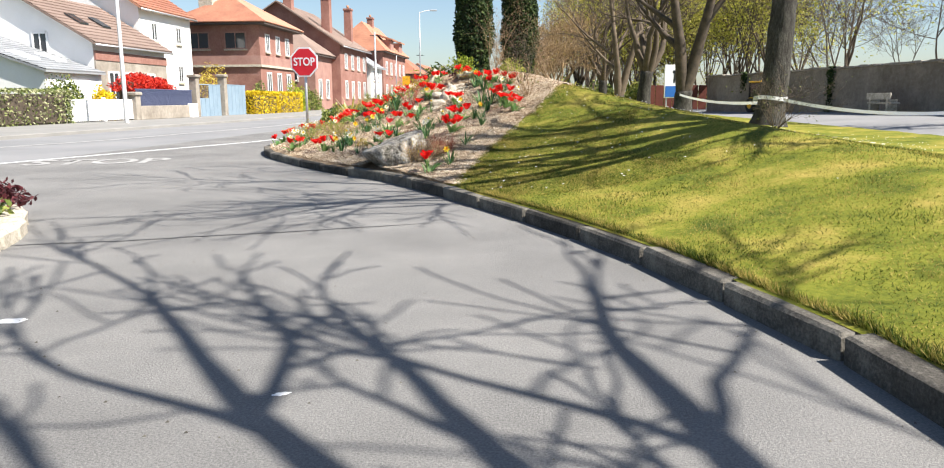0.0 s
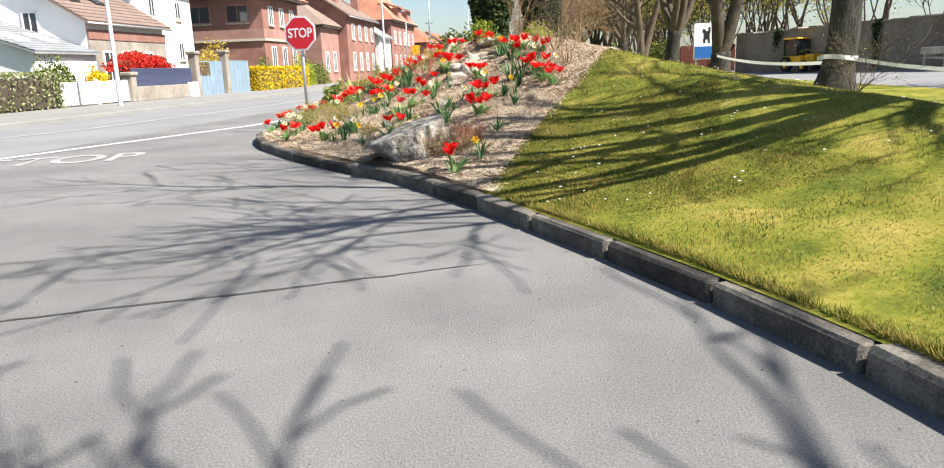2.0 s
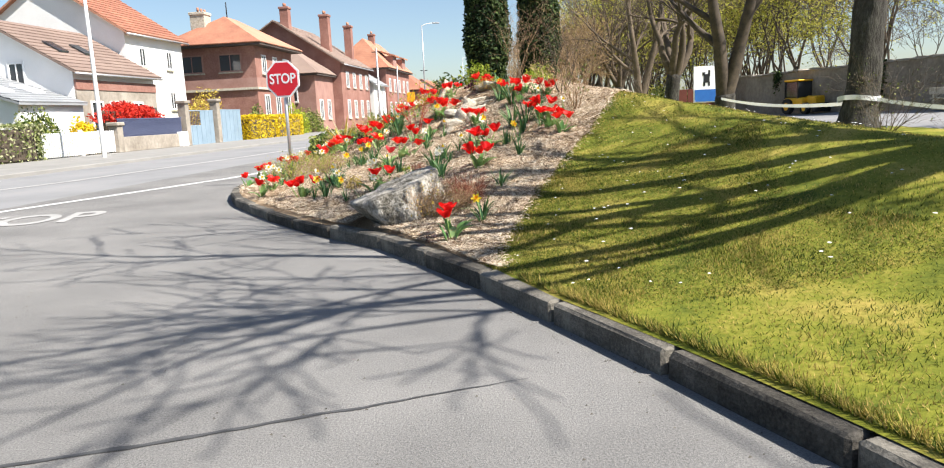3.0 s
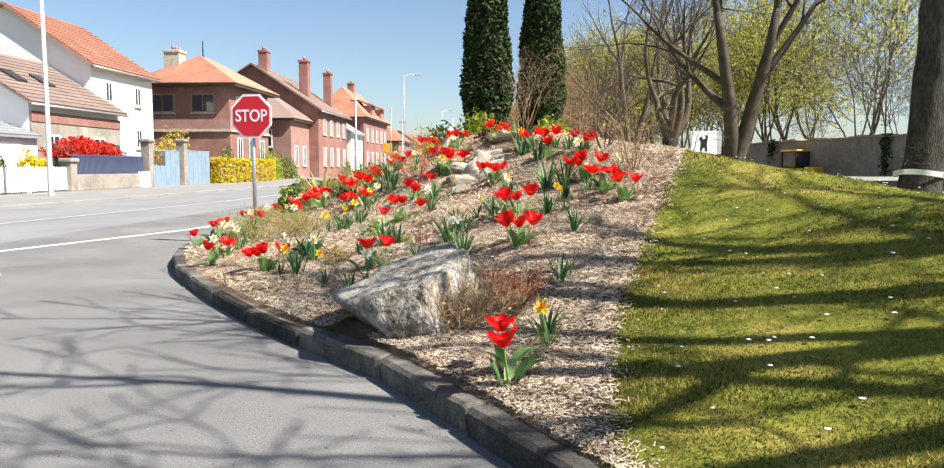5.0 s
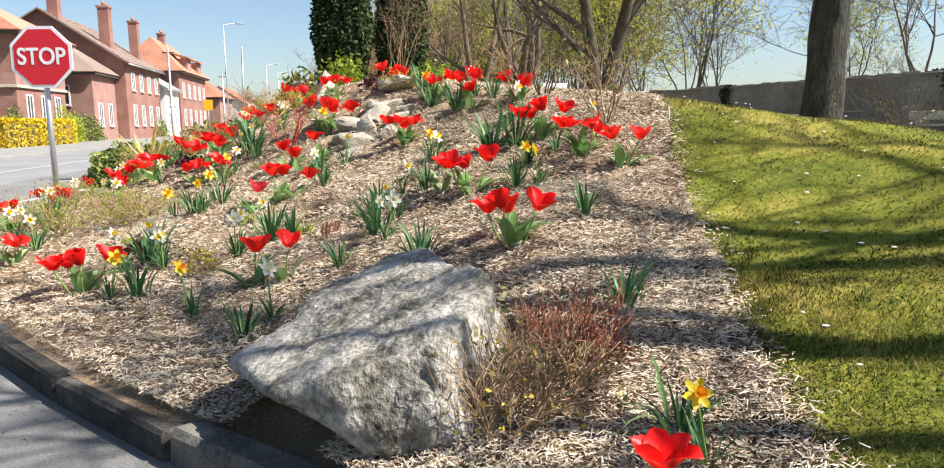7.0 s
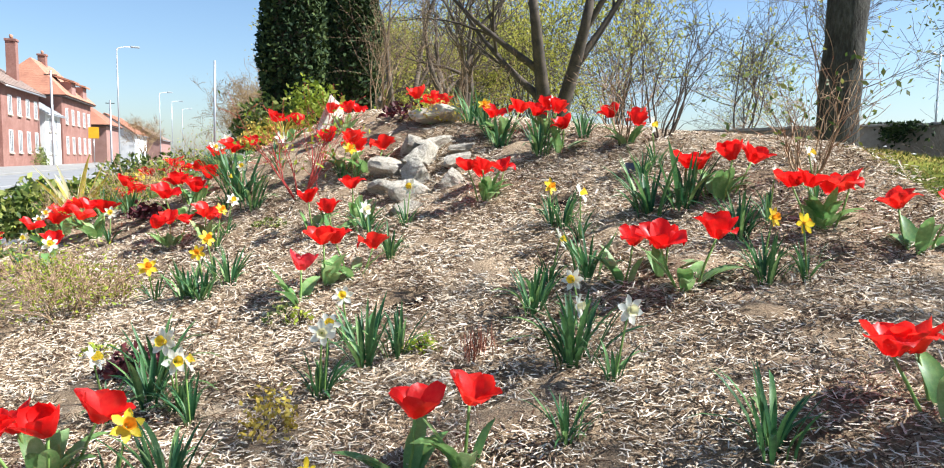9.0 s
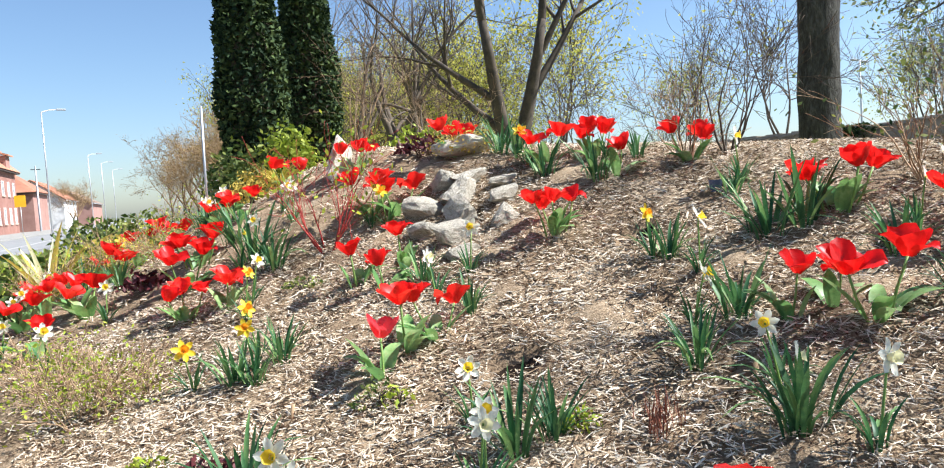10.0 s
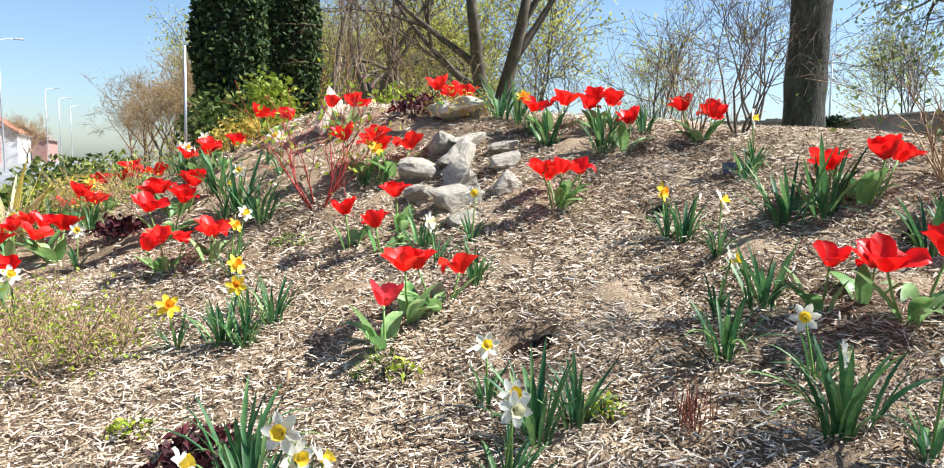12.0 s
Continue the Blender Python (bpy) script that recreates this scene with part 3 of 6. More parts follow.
for x, y, h, r in ((-1.36, 27.2, 7.1, 0.72), (0.1, 29.4, 7.6, 0.74)):
    leafy("cypress", int(40 + y), column_shape(h, r), 30000, 0.055, "cypress", "tall dark green columnar cypress behind the flower bed", "tree", cone_core(h, r), "pair of cypresses", (x, y, land(x, y) - 0.2))


def box_shape(lx, ly, h, rough=0.08):
    def pick(rng):
        f = rng.random()
        x, y, z = rng.uniform(-lx / 2, lx / 2), rng.uniform(-ly / 2, ly / 2), rng.uniform(0, h)
        if f < 0.3:
            x = lx / 2 * rng.choice((-1, 1))
        elif f < 0.55:
            y = ly / 2 * rng.choice((-1, 1))
        elif f < 0.9:
            z = h
        b = rough * noise.noise((x * 1.5, y * 1.5, z * 1.5)) + rng.gauss(0, 0.03)
        return Vector((x * (1 + b), y * (1 + b * 0.3), z * (1 + b * 0.6)))
    return pick


def ball_shape(rx, ry, h, low=0.0):
    def pick(rng):
        v = Vector((rng.gauss(0, 1), rng.gauss(0, 1), abs(rng.gauss(0, 1)) + 0.05)).normalized() * rng.uniform(0.55, 1.0)
        b = 1 + 0.3 * noise.noise(v * 2.3 + Vector((rx, ry, h)))
        return Vector((v.x * rx * b, v.y * ry * b, low + v.z * (h - low) * b))
    return pick


evergreen = bare_tree("evergreen_tree", 61, 4.9, 0.25, 0, 1.5, "spreading tree in pale green leaf near the wall", "", depth=3, leaves="hedge_leaf", n_leaves=1700, leaf_size=0.075, twig=0.008, lift=-0.02,
                      reach=[(172, 6, 1.0), (195, 14, 1.1), (215, 25, 1.0), (100, 35, 1.0), (0, 35, 1.0), (280, 30, 1.0)])
evergreen.matrix_basis = pose(16.4, 25.0, 0.5)
# undergrowth of the wood
for k in range(11):
    x = 2.5 + 1.1 * k + wood_rng.uniform(-0.6, 0.6)
    y = max(60, 74 - 0.5 * x) + wood_rng.uniform(-2, 10)
    leafy("undergrowth", 400 + k, ball_shape(2.6, 2.2, wood_rng.uniform(1.6, 3.2)), 1100, 0.16, "spring_leaf" if k % 3 else "box_leaf", "yellow-green undergrowth at the wood's edge", "shrub", None, "undergrowth of the wood", (x, y, 0.2))

# ---- the far side of the car park ----
def long_wall():
    root = tagged(new("wall_north"), "long weathered grey rendered stone wall with crumbling coping", "", "", "structure")
    pts = [(12.6, 56), (13.2, 52), (15.2, 44), (17.0, 36.5), (18.3, 30), (19.6, 24), (22, 12), (24, 0), (26, -20)]
    n, V, F = 0, [], []
    fine = []
    for (x0, y0), (x1, y1) in zip(pts, pts[1:]):
        k = int(math.hypot(x1 - x0, y1 - y0) / 0.5)
        fine += [(x0 + (x1 - x0) * i / k, y0 + (y1 - y0) * i / k) for i in range(k)]
    for i, (x, y) in enumerate(fine):
        top = 2.62 + 0.10 * noise.noise((i * 0.21, 0, 0)) + 0.05 * noise.noise((i * 0.9, 3, 0))
        for dx, z in ((-0.0, 0.0), (-0.01, 1.2), (0.0, top), (0.42, top + 0.05), (0.45, 0.0)):
            V.append((x + dx + 0.02 * noise.noise((x, y * 2, z * 2)), y, z))
    for i in range(len(fine) - 1):
        for j in range(4):
            a = i * 5 + j
            F.append((a, a + 1, a + 6, a + 5))
    hang("masonry", mesh_of("masonry", V, F, M["garden_wall"], False), root)
    rng = random.Random(5)
    shapes = []
    for k in range(3):
        bm = bmesh.new()
        add_box(bm, -0.3, 0.36, -0.3, 0.3, -0.03, 0.07, 0.02)
        for v in bm.verts:
            v.co += Vector((rng.uniform(-1, 1), rng.uniform(-1, 1), rng.uniform(-1, 1))) * 0.03
        shapes.append(mesh_from("coping_stone", bm, M["stone_wall"]))
    for i, (x, y) in enumerate(fine):
        if i % 1 == 0 and rng.random() < 0.9 and y > 18:
            z = 2.64 + 0.10 * noise.noise((i * 0.21, 0, 0)) + 0.05 * noise.noise((i * 0.9, 3, 0))
            hang("coping_stone", rng.choice(shapes), root, m=Matrix.Translation((x + 0.2, y, z)) @ Matrix.Rotation(rng.uniform(-0.2, 0.2) + 0.2, 4, "Z"))
    # ivy hanging over the coping
    for k, (x, y, w, h) in enumerate(((15.7, 42.0, 0.5, 2.2), (13.6, 50.5, 0.7, 0.8), (18.0, 31.5, 1.2, 0.7), (18.9, 27.5, 0.9, 0.8))):
        leafy("ivy", 90 + k, lambda r, w=w, h=h: Vector((-0.1 * r.random(), r.gauss(0, w / 2), -abs(r.gauss(0, h / 2)))), 700, 0.08, "cypress", "dark ivy hanging over the top of the stone wall", "ivy", at=(x, y, 2.75))


long_wall()


def gate_far():
    root = tagged(thing("metal_gate", 10.6, 56.5, 0.4), "rust-brown sheet metal gate at the wall's end", "gate")
    for k in range(7):
        part("panel", box(-2.1 + k * 0.6, -1.54 + k * 0.6, -0.03, 0.03, 0, 1.7, 0.01), M["rust"], root)
    part("rail", box(-2.15, 2.1, 0.03, 0.08, 1.2, 1.3), M["rust"], root)


gate_far()


def information_board():
    root = tagged(thing("information_board", 8.4, 44.5, 0.1, 0.1), "white and blue information board on two posts", "sign")
    part("panel", box(-0.65, 0.65, -0.03, 0.03, 1.1, 2.9, 0.01), M["sign_white"], root)
    part("blue_field", box(-0.6, 0.6, -0.045, -0.034, 1.15, 1.75), M["sign_blue"], root)
    bm = bmesh.new()
    for x, z, w, h in ((0, 2.3, 0.3, 0.42), (-0.14, 2.52, 0.14, 0.16), (0.13, 2.55, 0.1, 0.3), (-0.12, 2.02, 0.1, 0.2), (0.12, 2.02, 0.1, 0.2)):
        add_box(bm, x - w / 2, x + w / 2, -0.045, -0.034, z - h / 2, z + h / 2)
    part("emblem", bm, M["iron"], root, "plain black emblem")
    for x in (-0.5, 0.5):
        part("post", box(x - 0.04, x + 0.04, 0.03, 0.11, 0, 2.9, 0.01), M["galvanised"], root)


information_board()


def mini_digger():
    root = tagged(thing("backhoe_loader", 14.0, 47.5, 0.35, 0.3, size=0.75), "small yellow backhoe loader parked by the wall", "digger")
    part("body", box(-0.8, 0.8, -1.3, 0.9, 0.55, 1.15, 0.08), M["machine_yellow"], root)
    part("bonnet", box(-0.5, 0.5, -2.2, -1.2, 0.6, 1.25, 0.1), M["machine_yellow"], root)
    cab = part("cab", box(-0.72, 0.72, -0.7, 0.8, 1.15, 2.3, 0.06), M["glass"], root, "glazed cab")
    part("roof", box(-0.8, 0.8, -0.8, 0.9, 2.3, 2.42, 0.04), M["machine_yellow"], cab)
    for x in (-0.74, 0.74):
        for y in (-0.7, 0.78):
            part("pillar", box(x - 0.04, x + 0.04, y - 0.04, y + 0.04, 1.1, 2.32), M["iron"], cab)
    part("bucket", box(-0.95, 0.95, -2.9, -2.4, 0.15, 0.75, 0.08), M["iron"], root)
    part("boom", box(-0.1, 0.1, 0.9, 1.3, 0.7, 2.3, 0.04), M["machine_yellow"], root)
    for x in (-0.85, 0.85):
        for y, r in ((0.3, 0.55), (-1.7, 0.4)):
            bm = bmesh.new()
            bmesh.ops.create_cone(bm, cap_ends=True, segments=20, radius1=r, radius2=r, depth=0.3, matrix=Matrix.Translation((x, y, r)) @ Matrix.Rotation(math.pi / 2, 4, "Y"))
            w = part("wheel", bm, M["rubber"], root)
            bm = bmesh.new()
            bmesh.ops.create_cone(bm, cap_ends=True, segments=14, radius1=r * 0.5, radius2=r * 0.5, depth=0.33, matrix=Matrix.Translation((x, y, r)) @ Matrix.Rotation(math.pi / 2, 4, "Y"))
            part("rim", bm, M["machine_yellow"], w)


mini_digger()


def barrier_tape():
    posts = [(6.6, 33.4, 0.85), (7.0, 22.0, 0.72), (11.0, 21.0, 0.45), (20, 18.5, 0.55)]
    for a, b in zip(posts, posts[1:]):
        V, F, n = [], [], 24
        for k in range(n + 1):
            t = k / n
            z = a[2] + (b[2] - a[2]) * t - 0.16 * 4 * t * (1 - t) + land(a[0], a[1]) * (1 - t) + 0.35 * t
            x, y = a[0] + (b[0] - a[0]) * t, a[1] + (b[1] - a[1]) * t
            tw = 0.4 * math.sin(9 * t)
            V += [(x + 0.03 * math.sin(tw), y, z - 0.045 * math.cos(tw)), (x, y, z + 0.045 * math.cos(tw))]
        for k in range(n):
            F.append((2 * k, 2 * k + 1, 2 * k + 3, 2 * k + 2))
        tagged(hang("barrier_tape", mesh_of("barrier_tape", V, F, M["tape"])), "white plastic barrier tape strung from tree to tree", "tape", "barrier tapes")
    V, F = [], []
    for k in range(25):
        a = 2 * math.pi * k / 24
        V += [(6.95 + 0.43 * math.cos(a), 22.33 + 0.43 * math.sin(a), land(7, 22) + 0.67 + 0.03 * math.sin(2 * a)), (6.95 + 0.43 * math.cos(a), 22.33 + 0.43 * math.sin(a), land(7, 22) + 0.77 + 0.03 * math.sin(2 * a))]
    F = [(2 * k, 2 * k + 1, 2 * k + 3, 2 * k + 2) for k in range(24)]
    tagged(hang("barrier_tape", mesh_of("barrier_tape", V, F, M["tape"])), "white barrier tape wound round the tree's trunk", "tape", "barrier tapes")
    V, F = rod(11.0, 21.0, 0.1, 11.0, 21.0, 0.95, 0.02)
    root = tagged(thing("tape_post", 0, 0, 0), "thin red and white post holding the barrier tape", "post")
    hang("stake", mesh_of("stake", V, F, M["galvanised"]), root)
    V, F = rod(11.0, 21.0, 0.6, 11.0, 21.0, 0.98, 0.05)
    hang("sleeve", mesh_of("sleeve", V, F, M["sign_red"]), root, "red plastic sleeve")


barrier_tape()


def bench(x, y, z, turn):
    root = tagged(thing("bench", x, y, z, turn), "pale concrete bench by the stone wall", "bench", "benches by the wall")
    part("seat", box(-0.9, 0.9, -0.22, 0.22, 0.42, 0.5, 0.015), M["pale_stone"], root)
    part("back", box(-0.9, 0.9, 0.2, 0.27, 0.62, 0.9, 0.015), M["pale_stone"], root)
    for s in (-0.65, 0.65):
        part("leg", box(s - 0.07, s + 0.07, -0.2, 0.25, 0, 0.62, 0.01), M["pale_stone"], root)


bench(16.0, 36.5, 0.47, 1.7)
bench(17.0, 30.8, 0.5, 1.8)


# ---- the far side of the street ----
def window(root, x, y, z, w, h, face, frame_mat="white_paint"):
    """face: '+x' towards the street, '-y' towards the junction."""
    def b(u0, u1, v0, v1, d0, d1):
        return box(x + d0, x + d1, y + u0, y + u1, z + v0, z + v1) if face == "+x" else box(x + u0, x + u1, y - d1, y - d0, z + v0, z + v1)
    win = part("window", b(-w / 2, w / 2, 0, h, -0.05, 0.02), M["glass"], root)
    bm = bmesh.new()
    for u0, u1, v0, v1 in ((-w / 2 - 0.07, -w / 2 + 0.05, -0.05, h + 0.08), (w / 2 - 0.05, w / 2 + 0.07, -0.05, h + 0.08), (-w / 2, w / 2, h - 0.04, h + 0.08), (-w / 2, w / 2, -0.05, 0.06), (-0.03, 0.03, 0.06, h - 0.04)):
        q = b(u0, u1, v0, v1, -0.02, 0.06)
        me = bpy.data.meshes.new("tmp")
        q.to_mesh(me)
        q.free()
        bm.from_mesh(me)
        bpy.data.meshes.remove(me)
    part("frame", bm, M[frame_mat], win)
    part("sill", b(-w / 2 - 0.12, w / 2 + 0.12, -0.16, -0.05, -0.02, 0.14), M["pale_stone"], win)


def slab(corners, thick):
    """A roof slope: four corners, with thickness."""
    bm = bmesh.new()
    lo = [bm.verts.new(c) for c in corners]
    hi = [bm.verts.new((c[0], c[1], c[2] + thick)) for c in corners]
    n = len(lo)
    bm.faces.new(lo[::-1])
    bm.faces.new(hi)
    for k in range(n):
        bm.faces.new((lo[k], lo[(k + 1) % n], hi[(k + 1) % n], hi[k]))
    return bm


def courses(root, a, b, c, d, mat, step=0.45):
    """Rows of tiles on the slope a-b (eaves) to d-c (ridge), each course a piece of its own depth, joined into one part."""
    a, b, c, d = (Vector(v) for v in (a, b, c, d))
    n = max(3, int((d - a).length / step))
    nrm = (b - a).cross(d - a).normalized()
    if nrm.z < 0:
        nrm = -nrm
    V, F = [], []
    for k in range(n):
        t0, t1 = k / n, (k + 1) / n
        p, q, r, s = a.lerp(d, t0), b.lerp(c, t0), b.lerp(c, t1), a.lerp(d, t1)
        i = len(V)
        V += [p + nrm * 0.09, q + nrm * 0.09, r + nrm * 0.05, s + nrm * 0.05, p + nrm * 0.02, q + nrm * 0.02]
        F += [(i, i + 1, i + 2, i + 3), (i + 4, i + 5, i + 1, i)]
    hang("tiles", mesh_of("tiles", V, F, M[mat], False), root)


def chimney(root, x, y, z0, z1, w=0.7, mat="brick", pots=2):
    c = part("chimney", box(x - w / 2, x + w / 2, y - w / 2, y + w / 2, z0, z1, 0.02), M[mat], root)
    part("cap", box(x - w / 2 - 0.08, x + w / 2 + 0.08, y - w / 2 - 0.08, y + w / 2 + 0.08, z1 - 0.25, z1, 0.03), M[mat], c)
    for k in range(pots):
        V, F = rod(x, y - w / 4 + k * w / 2, z1, x, y - w / 4 + k * w / 2, z1 + 0.4, 0.11)
        hang("pot", mesh_of("pot", V, F, M["tile_orange"]), c)


def gable_house(name, x0, x1, y0, y1, eave, ridge, wall, roof, label, overhang=0.4, ridge_x=None):
    """Ridge along the street (y); the gable looks at the junction."""
    root = tagged(thing(name, 0, 0, 0), label, "house", "houses along the street")
    rx = (x0 + x1) / 2 if ridge_x is None else ridge_x
    bm = bmesh.new()
    prof = [(x0, 0), (x1, 0), (x1, eave), (rx, ridge), (x0, eave)]
    va = [bm.verts.new((x, y0, z)) for x, z in prof]
    vb = [bm.verts.new((x, y1, z)) for x, z in prof]
    bm.faces.new(va)
    bm.faces.new(vb[::-1])
    for k in range(5):
        bm.faces.new((va[(k + 1) % 5], va[k], vb[k], vb[(k + 1) % 5]))
    part("wall", bm, M[wall], root)
    o = overhang
    sr = (ridge - eave) / (x1 - rx)
    sl = (ridge - eave) / (rx - x0)
    r = part("roof", slab([(x1 + o, y0 - o, eave - sr * o), (x1 + o, y1 + o, eave - sr * o), (rx, y1 + o, ridge), (rx, y0 - o, ridge)], 0.14), M[roof], root)
    courses(r, (x1 + o, y0 - o, eave - sr * o + 0.1), (x1 + o, y1 + o, eave - sr * o + 0.1), (rx, y1 + o, ridge + 0.1), (rx, y0 - o, ridge + 0.1), roof)
    r = part("roof", slab([(x0 - o, y1 + o, eave - sl * o), (x0 - o, y0 - o, eave - sl * o), (rx, y0 - o, ridge), (rx, y1 + o, ridge)], 0.14), M[roof], root)
    V, F = rod(x1 + o + 0.05, y0 - o, eave - sr * o, x1 + o + 0.05, y1 + o, eave - sr * o, 0.07)
    hang("gutter", mesh_of("gutter", V, F, M["galvanised"]), root)
    return root


def hip_house(name, x0, x1, y0, y1, eave, ridge, wall, roof, label, overhang=0.55):
    root = tagged(thing(name, 0, 0, 0), label, "house", "houses along the street")
    part("wall", box(x0, x1, y0, y1, 0, eave), M[wall], root)
    o = overhang
    X0, X1, Y0, Y1 = x0 - o, x1 + o, y0 - o, y1 + o
    w = min(X1 - X0, Y1 - Y0) / 2 * 0.9
    cx, cy = (X0 + X1) / 2, (Y0 + Y1) / 2
    if Y1 - Y0 > X1 - X0:
        ra, rb = (cx, Y0 + w), (cx, Y1 - w)
    else:
        ra, rb = (X0 + w, cy), (X1 - w, cy)
    A, B, C, D = (X0, Y0, eave), (X1, Y0, eave), (X1, Y1, eave), (X0, Y1, eave)
    E, G = (ra[0], ra[1], ridge), (rb[0], rb[1], ridge)
    long_y = Y1 - Y0 > X1 - X0
    faces = [(A, B, E), (B, C, G, E), (C, D, G), (D, A, E, G)] if long_y else [(A, B, G, E), (B, C, G), (C, D, E, G), (D, A, E)]
    for f in faces:
        r = part("roof", slab(f, 0.12), M[roof], root)
        if len(f) == 4:
            courses(r, f[0], f[1], f[2], f[3], roof)
        else:
            courses(r, f[0], f[1], f[2], f[2], roof)
    part("soffit", box(X0 + 0.05, X1 - 0.05, Y0 + 0.05, Y1 - 0.05, eave - 0.16, eave - 0.02), M["shade_timber"], root)
    return root


h1 = gable_house("house", -36, -26, 45.5, 54.2, 4.7, 7.7, "render_white", "tile_brown", "white rendered house with a low brown tiled roof")
part("stone_front", box(-25.99, -25.9, 45.5, 54.2, 0, 3.6), M["stone_wall"], h1)
part("frieze", box(-25.98, -25.85, 45.5, 54.2, 3.6, 4.15), M["brick"], h1, "dark brick frieze")
for y in (47.3, 49.2, 51.8):
    window(h1, -25.9, y, 1.2, 1.1, 1.7, "+x")
part("door", box(-25.9, -25.84, 53.0, 54.0, 0.3, 2.6), M["shade_timber"], h1)
window(h1, -29.3, 45.5, 4.0, 0.9, 1.2, "-y")
window(h1, -33.0, 45.5, 1.3, 1.6, 1.2, "-y")
for y in (47.0, 49.5):
    part("skylight", slab([(-27.6, y, 5.87), (-27.6, y + 0.9, 5.87), (-28.6, y + 0.9, 6.47), (-28.6, y, 6.47)], 0.1), M["glass"], h1)

annex = tagged(thing("garage", 0, 0, 0), "low white annex with a grey slate roof and skylights", "garage")
bm = bmesh.new()
va = [bm.verts.new((x, 40.2, z)) for x, z in ((-36, 0), (-25.6, 0), (-25.6, 2.75), (-32, 4.9), (-36, 4.9))]
vb = [bm.verts.new((v.co.x, 45.45, v.co.z)) for v in va]
bm.faces.new(va)
bm.faces.new(vb[::-1])
for k in range(5):
    bm.faces.new((va[(k + 1) % 5], va[k], vb[k], vb[(k + 1) % 5]))
part("wall", bm, M["render_white"], annex)
r = part("roof", slab([(-25.3, 39.9, 2.68), (-25.3, 45.45, 2.68), (-32, 45.45, 4.93), (-32, 39.9, 4.93)], 0.12), M["slate"], annex)
courses(r, (-25.3, 39.9, 2.78), (-25.3, 45.45, 2.78), (-32, 45.45, 5.03), (-32, 39.9, 5.03), "slate")
for y in (41.0, 43.4):
    part("skylight", slab([(-27.0, y, 3.42), (-27.0, y + 1.0, 3.42), (-28.3, y + 1.0, 3.86), (-28.3, y, 3.86)], 0.1), M["sign_white"], annex)
part("garage_door", box(-25.6, -25.54, 41.5, 44.3, 0.1, 2.3), M["white_paint"], annex)
window(annex, -30.0, 40.2, 1.0, 1.5, 1.1, "-y")

h2 = gable_house("house", -39, -28, 54.8, 62.8, 7.9, 11.6, "render_white", "tile_orange", "tall white rendered house with an orange tiled roof")
for y, z in ((56.8, 5.6), (60.6, 5.6), (56.8, 2.6), (60.6, 2.6)):
    window(h2, -28, y, z, 0.75, 1.25, "+x")

h3 = hip_house("house", -31.5, -24, 67.7, 77, 7.9, 10.6, "brick", "tile_orange", "red brick villa with an orange hipped roof and deep eaves", 0.9)
part("band", box(-31.56, -23.94, 67.62, 77.06, 4.3, 5.1), M["brick_pale"], h3, "paler brick band")
part("cornice", box(-31.66, -23.84, 67.52, 77.16, 4.1, 4.3), M["pale_stone"], h3)
part("plinth", box(-31.58, -23.92, 67.6, 77.1, 0, 0.9), M["pale_stone"], h3)
for y in (69.6, 72.3, 75.0):
    window(h3, -23.94, y, 1.6, 1.0, 2.0, "+x")
    window(h3, -23.98, y, 5.5, 0.9, 1.5, "+x")
for x in (-29.6, -26.2):
    window(h3, x, 67.7, 5.7, 1.9, 1.4, "-y", "brick_pale")
chimney(h3, -29.5, 70.0, 8.6, 11.0, 1.3, "pale_stone", 3)
V, F = rod(-27.7, 71.5, 10.5, -27.7, 71.5, 12.0, 0.05)
hang("finial", mesh_of("finial", V, F, M["iron"]), h3)

h4 = gable_house("house", -36, -21.6, 86, 99, 7.4, 12.0, "brick", "tile_brown", "red brick house with steep roof and tall chimneys", 0.5, -28.6)
chimney(h4, -27.6, 86.9, 9.5, 13.6, 0.95)
chimney(h4, -24.0, 89.5, 8.5, 12.9, 1.0)
chimney(h4, -23.2, 96.5, 8.2, 12.4, 0.9)
for x, z in ((-30.5, 4.5), (-26.8, 4.5), (-24.0, 4.5), (-28.6, 8.3)):
    window(h4, x, 86, z, 1.0, 1.6, "-y", "brick_pale")
for y in (88.5, 91.5, 94.5, 97.5):
    window(h4, -21.6, y, 1.4, 1.0, 1.9, "+x")
    window(h4, -21.6, y, 4.8, 1.0, 1.6, "+x")
wing = hip_house("house", -27.6, -22.6, 79.5, 85.9, 5.9, 8.2, "brick_pale", "tile_brown", "low brick wing with a brown hipped roof", 0.5)
for y in (81.2, 84.0):
    window(wing, -22.6, y, 1.4, 1.0, 1.9, "+x")
window(wing, -25.0, 79.5, 3.2, 1.0, 1.6, "-y")

h5 = gable_house("house", -31, -21.4, 100.5, 107.5, 5.6, 8.6, "render_white", "slate", "small white rendered house with a slate roof", 0.4)
for y in (102.3, 105.2):
    window(h5, -21.4, y, 1.3, 1.0, 1.5, "+x")
    window(h5, -21.4, y, 3.7, 1.0, 1.3, "+x")
window(h5, -24.5, 100.5, 3.2, 1.0, 1.3, "-y")
h6 = hip_house("house", -29, -21.5, 109, 127, 8.0, 12.4, "brick", "tile_orange", "long brick house with an orange hipped roof and dormers", 0.6)
for y in (111.5, 115, 118.5, 122, 125.2):
    window(h6, -21.5, y, 1.4, 1.1, 1.9, "+x")
    window(h6, -21.5, y, 4.9, 1.1, 1.7, "+x")
for x in (-27, -23.6):
    window(h6, x, 109, 4.9, 1.1, 1.7, "-y")
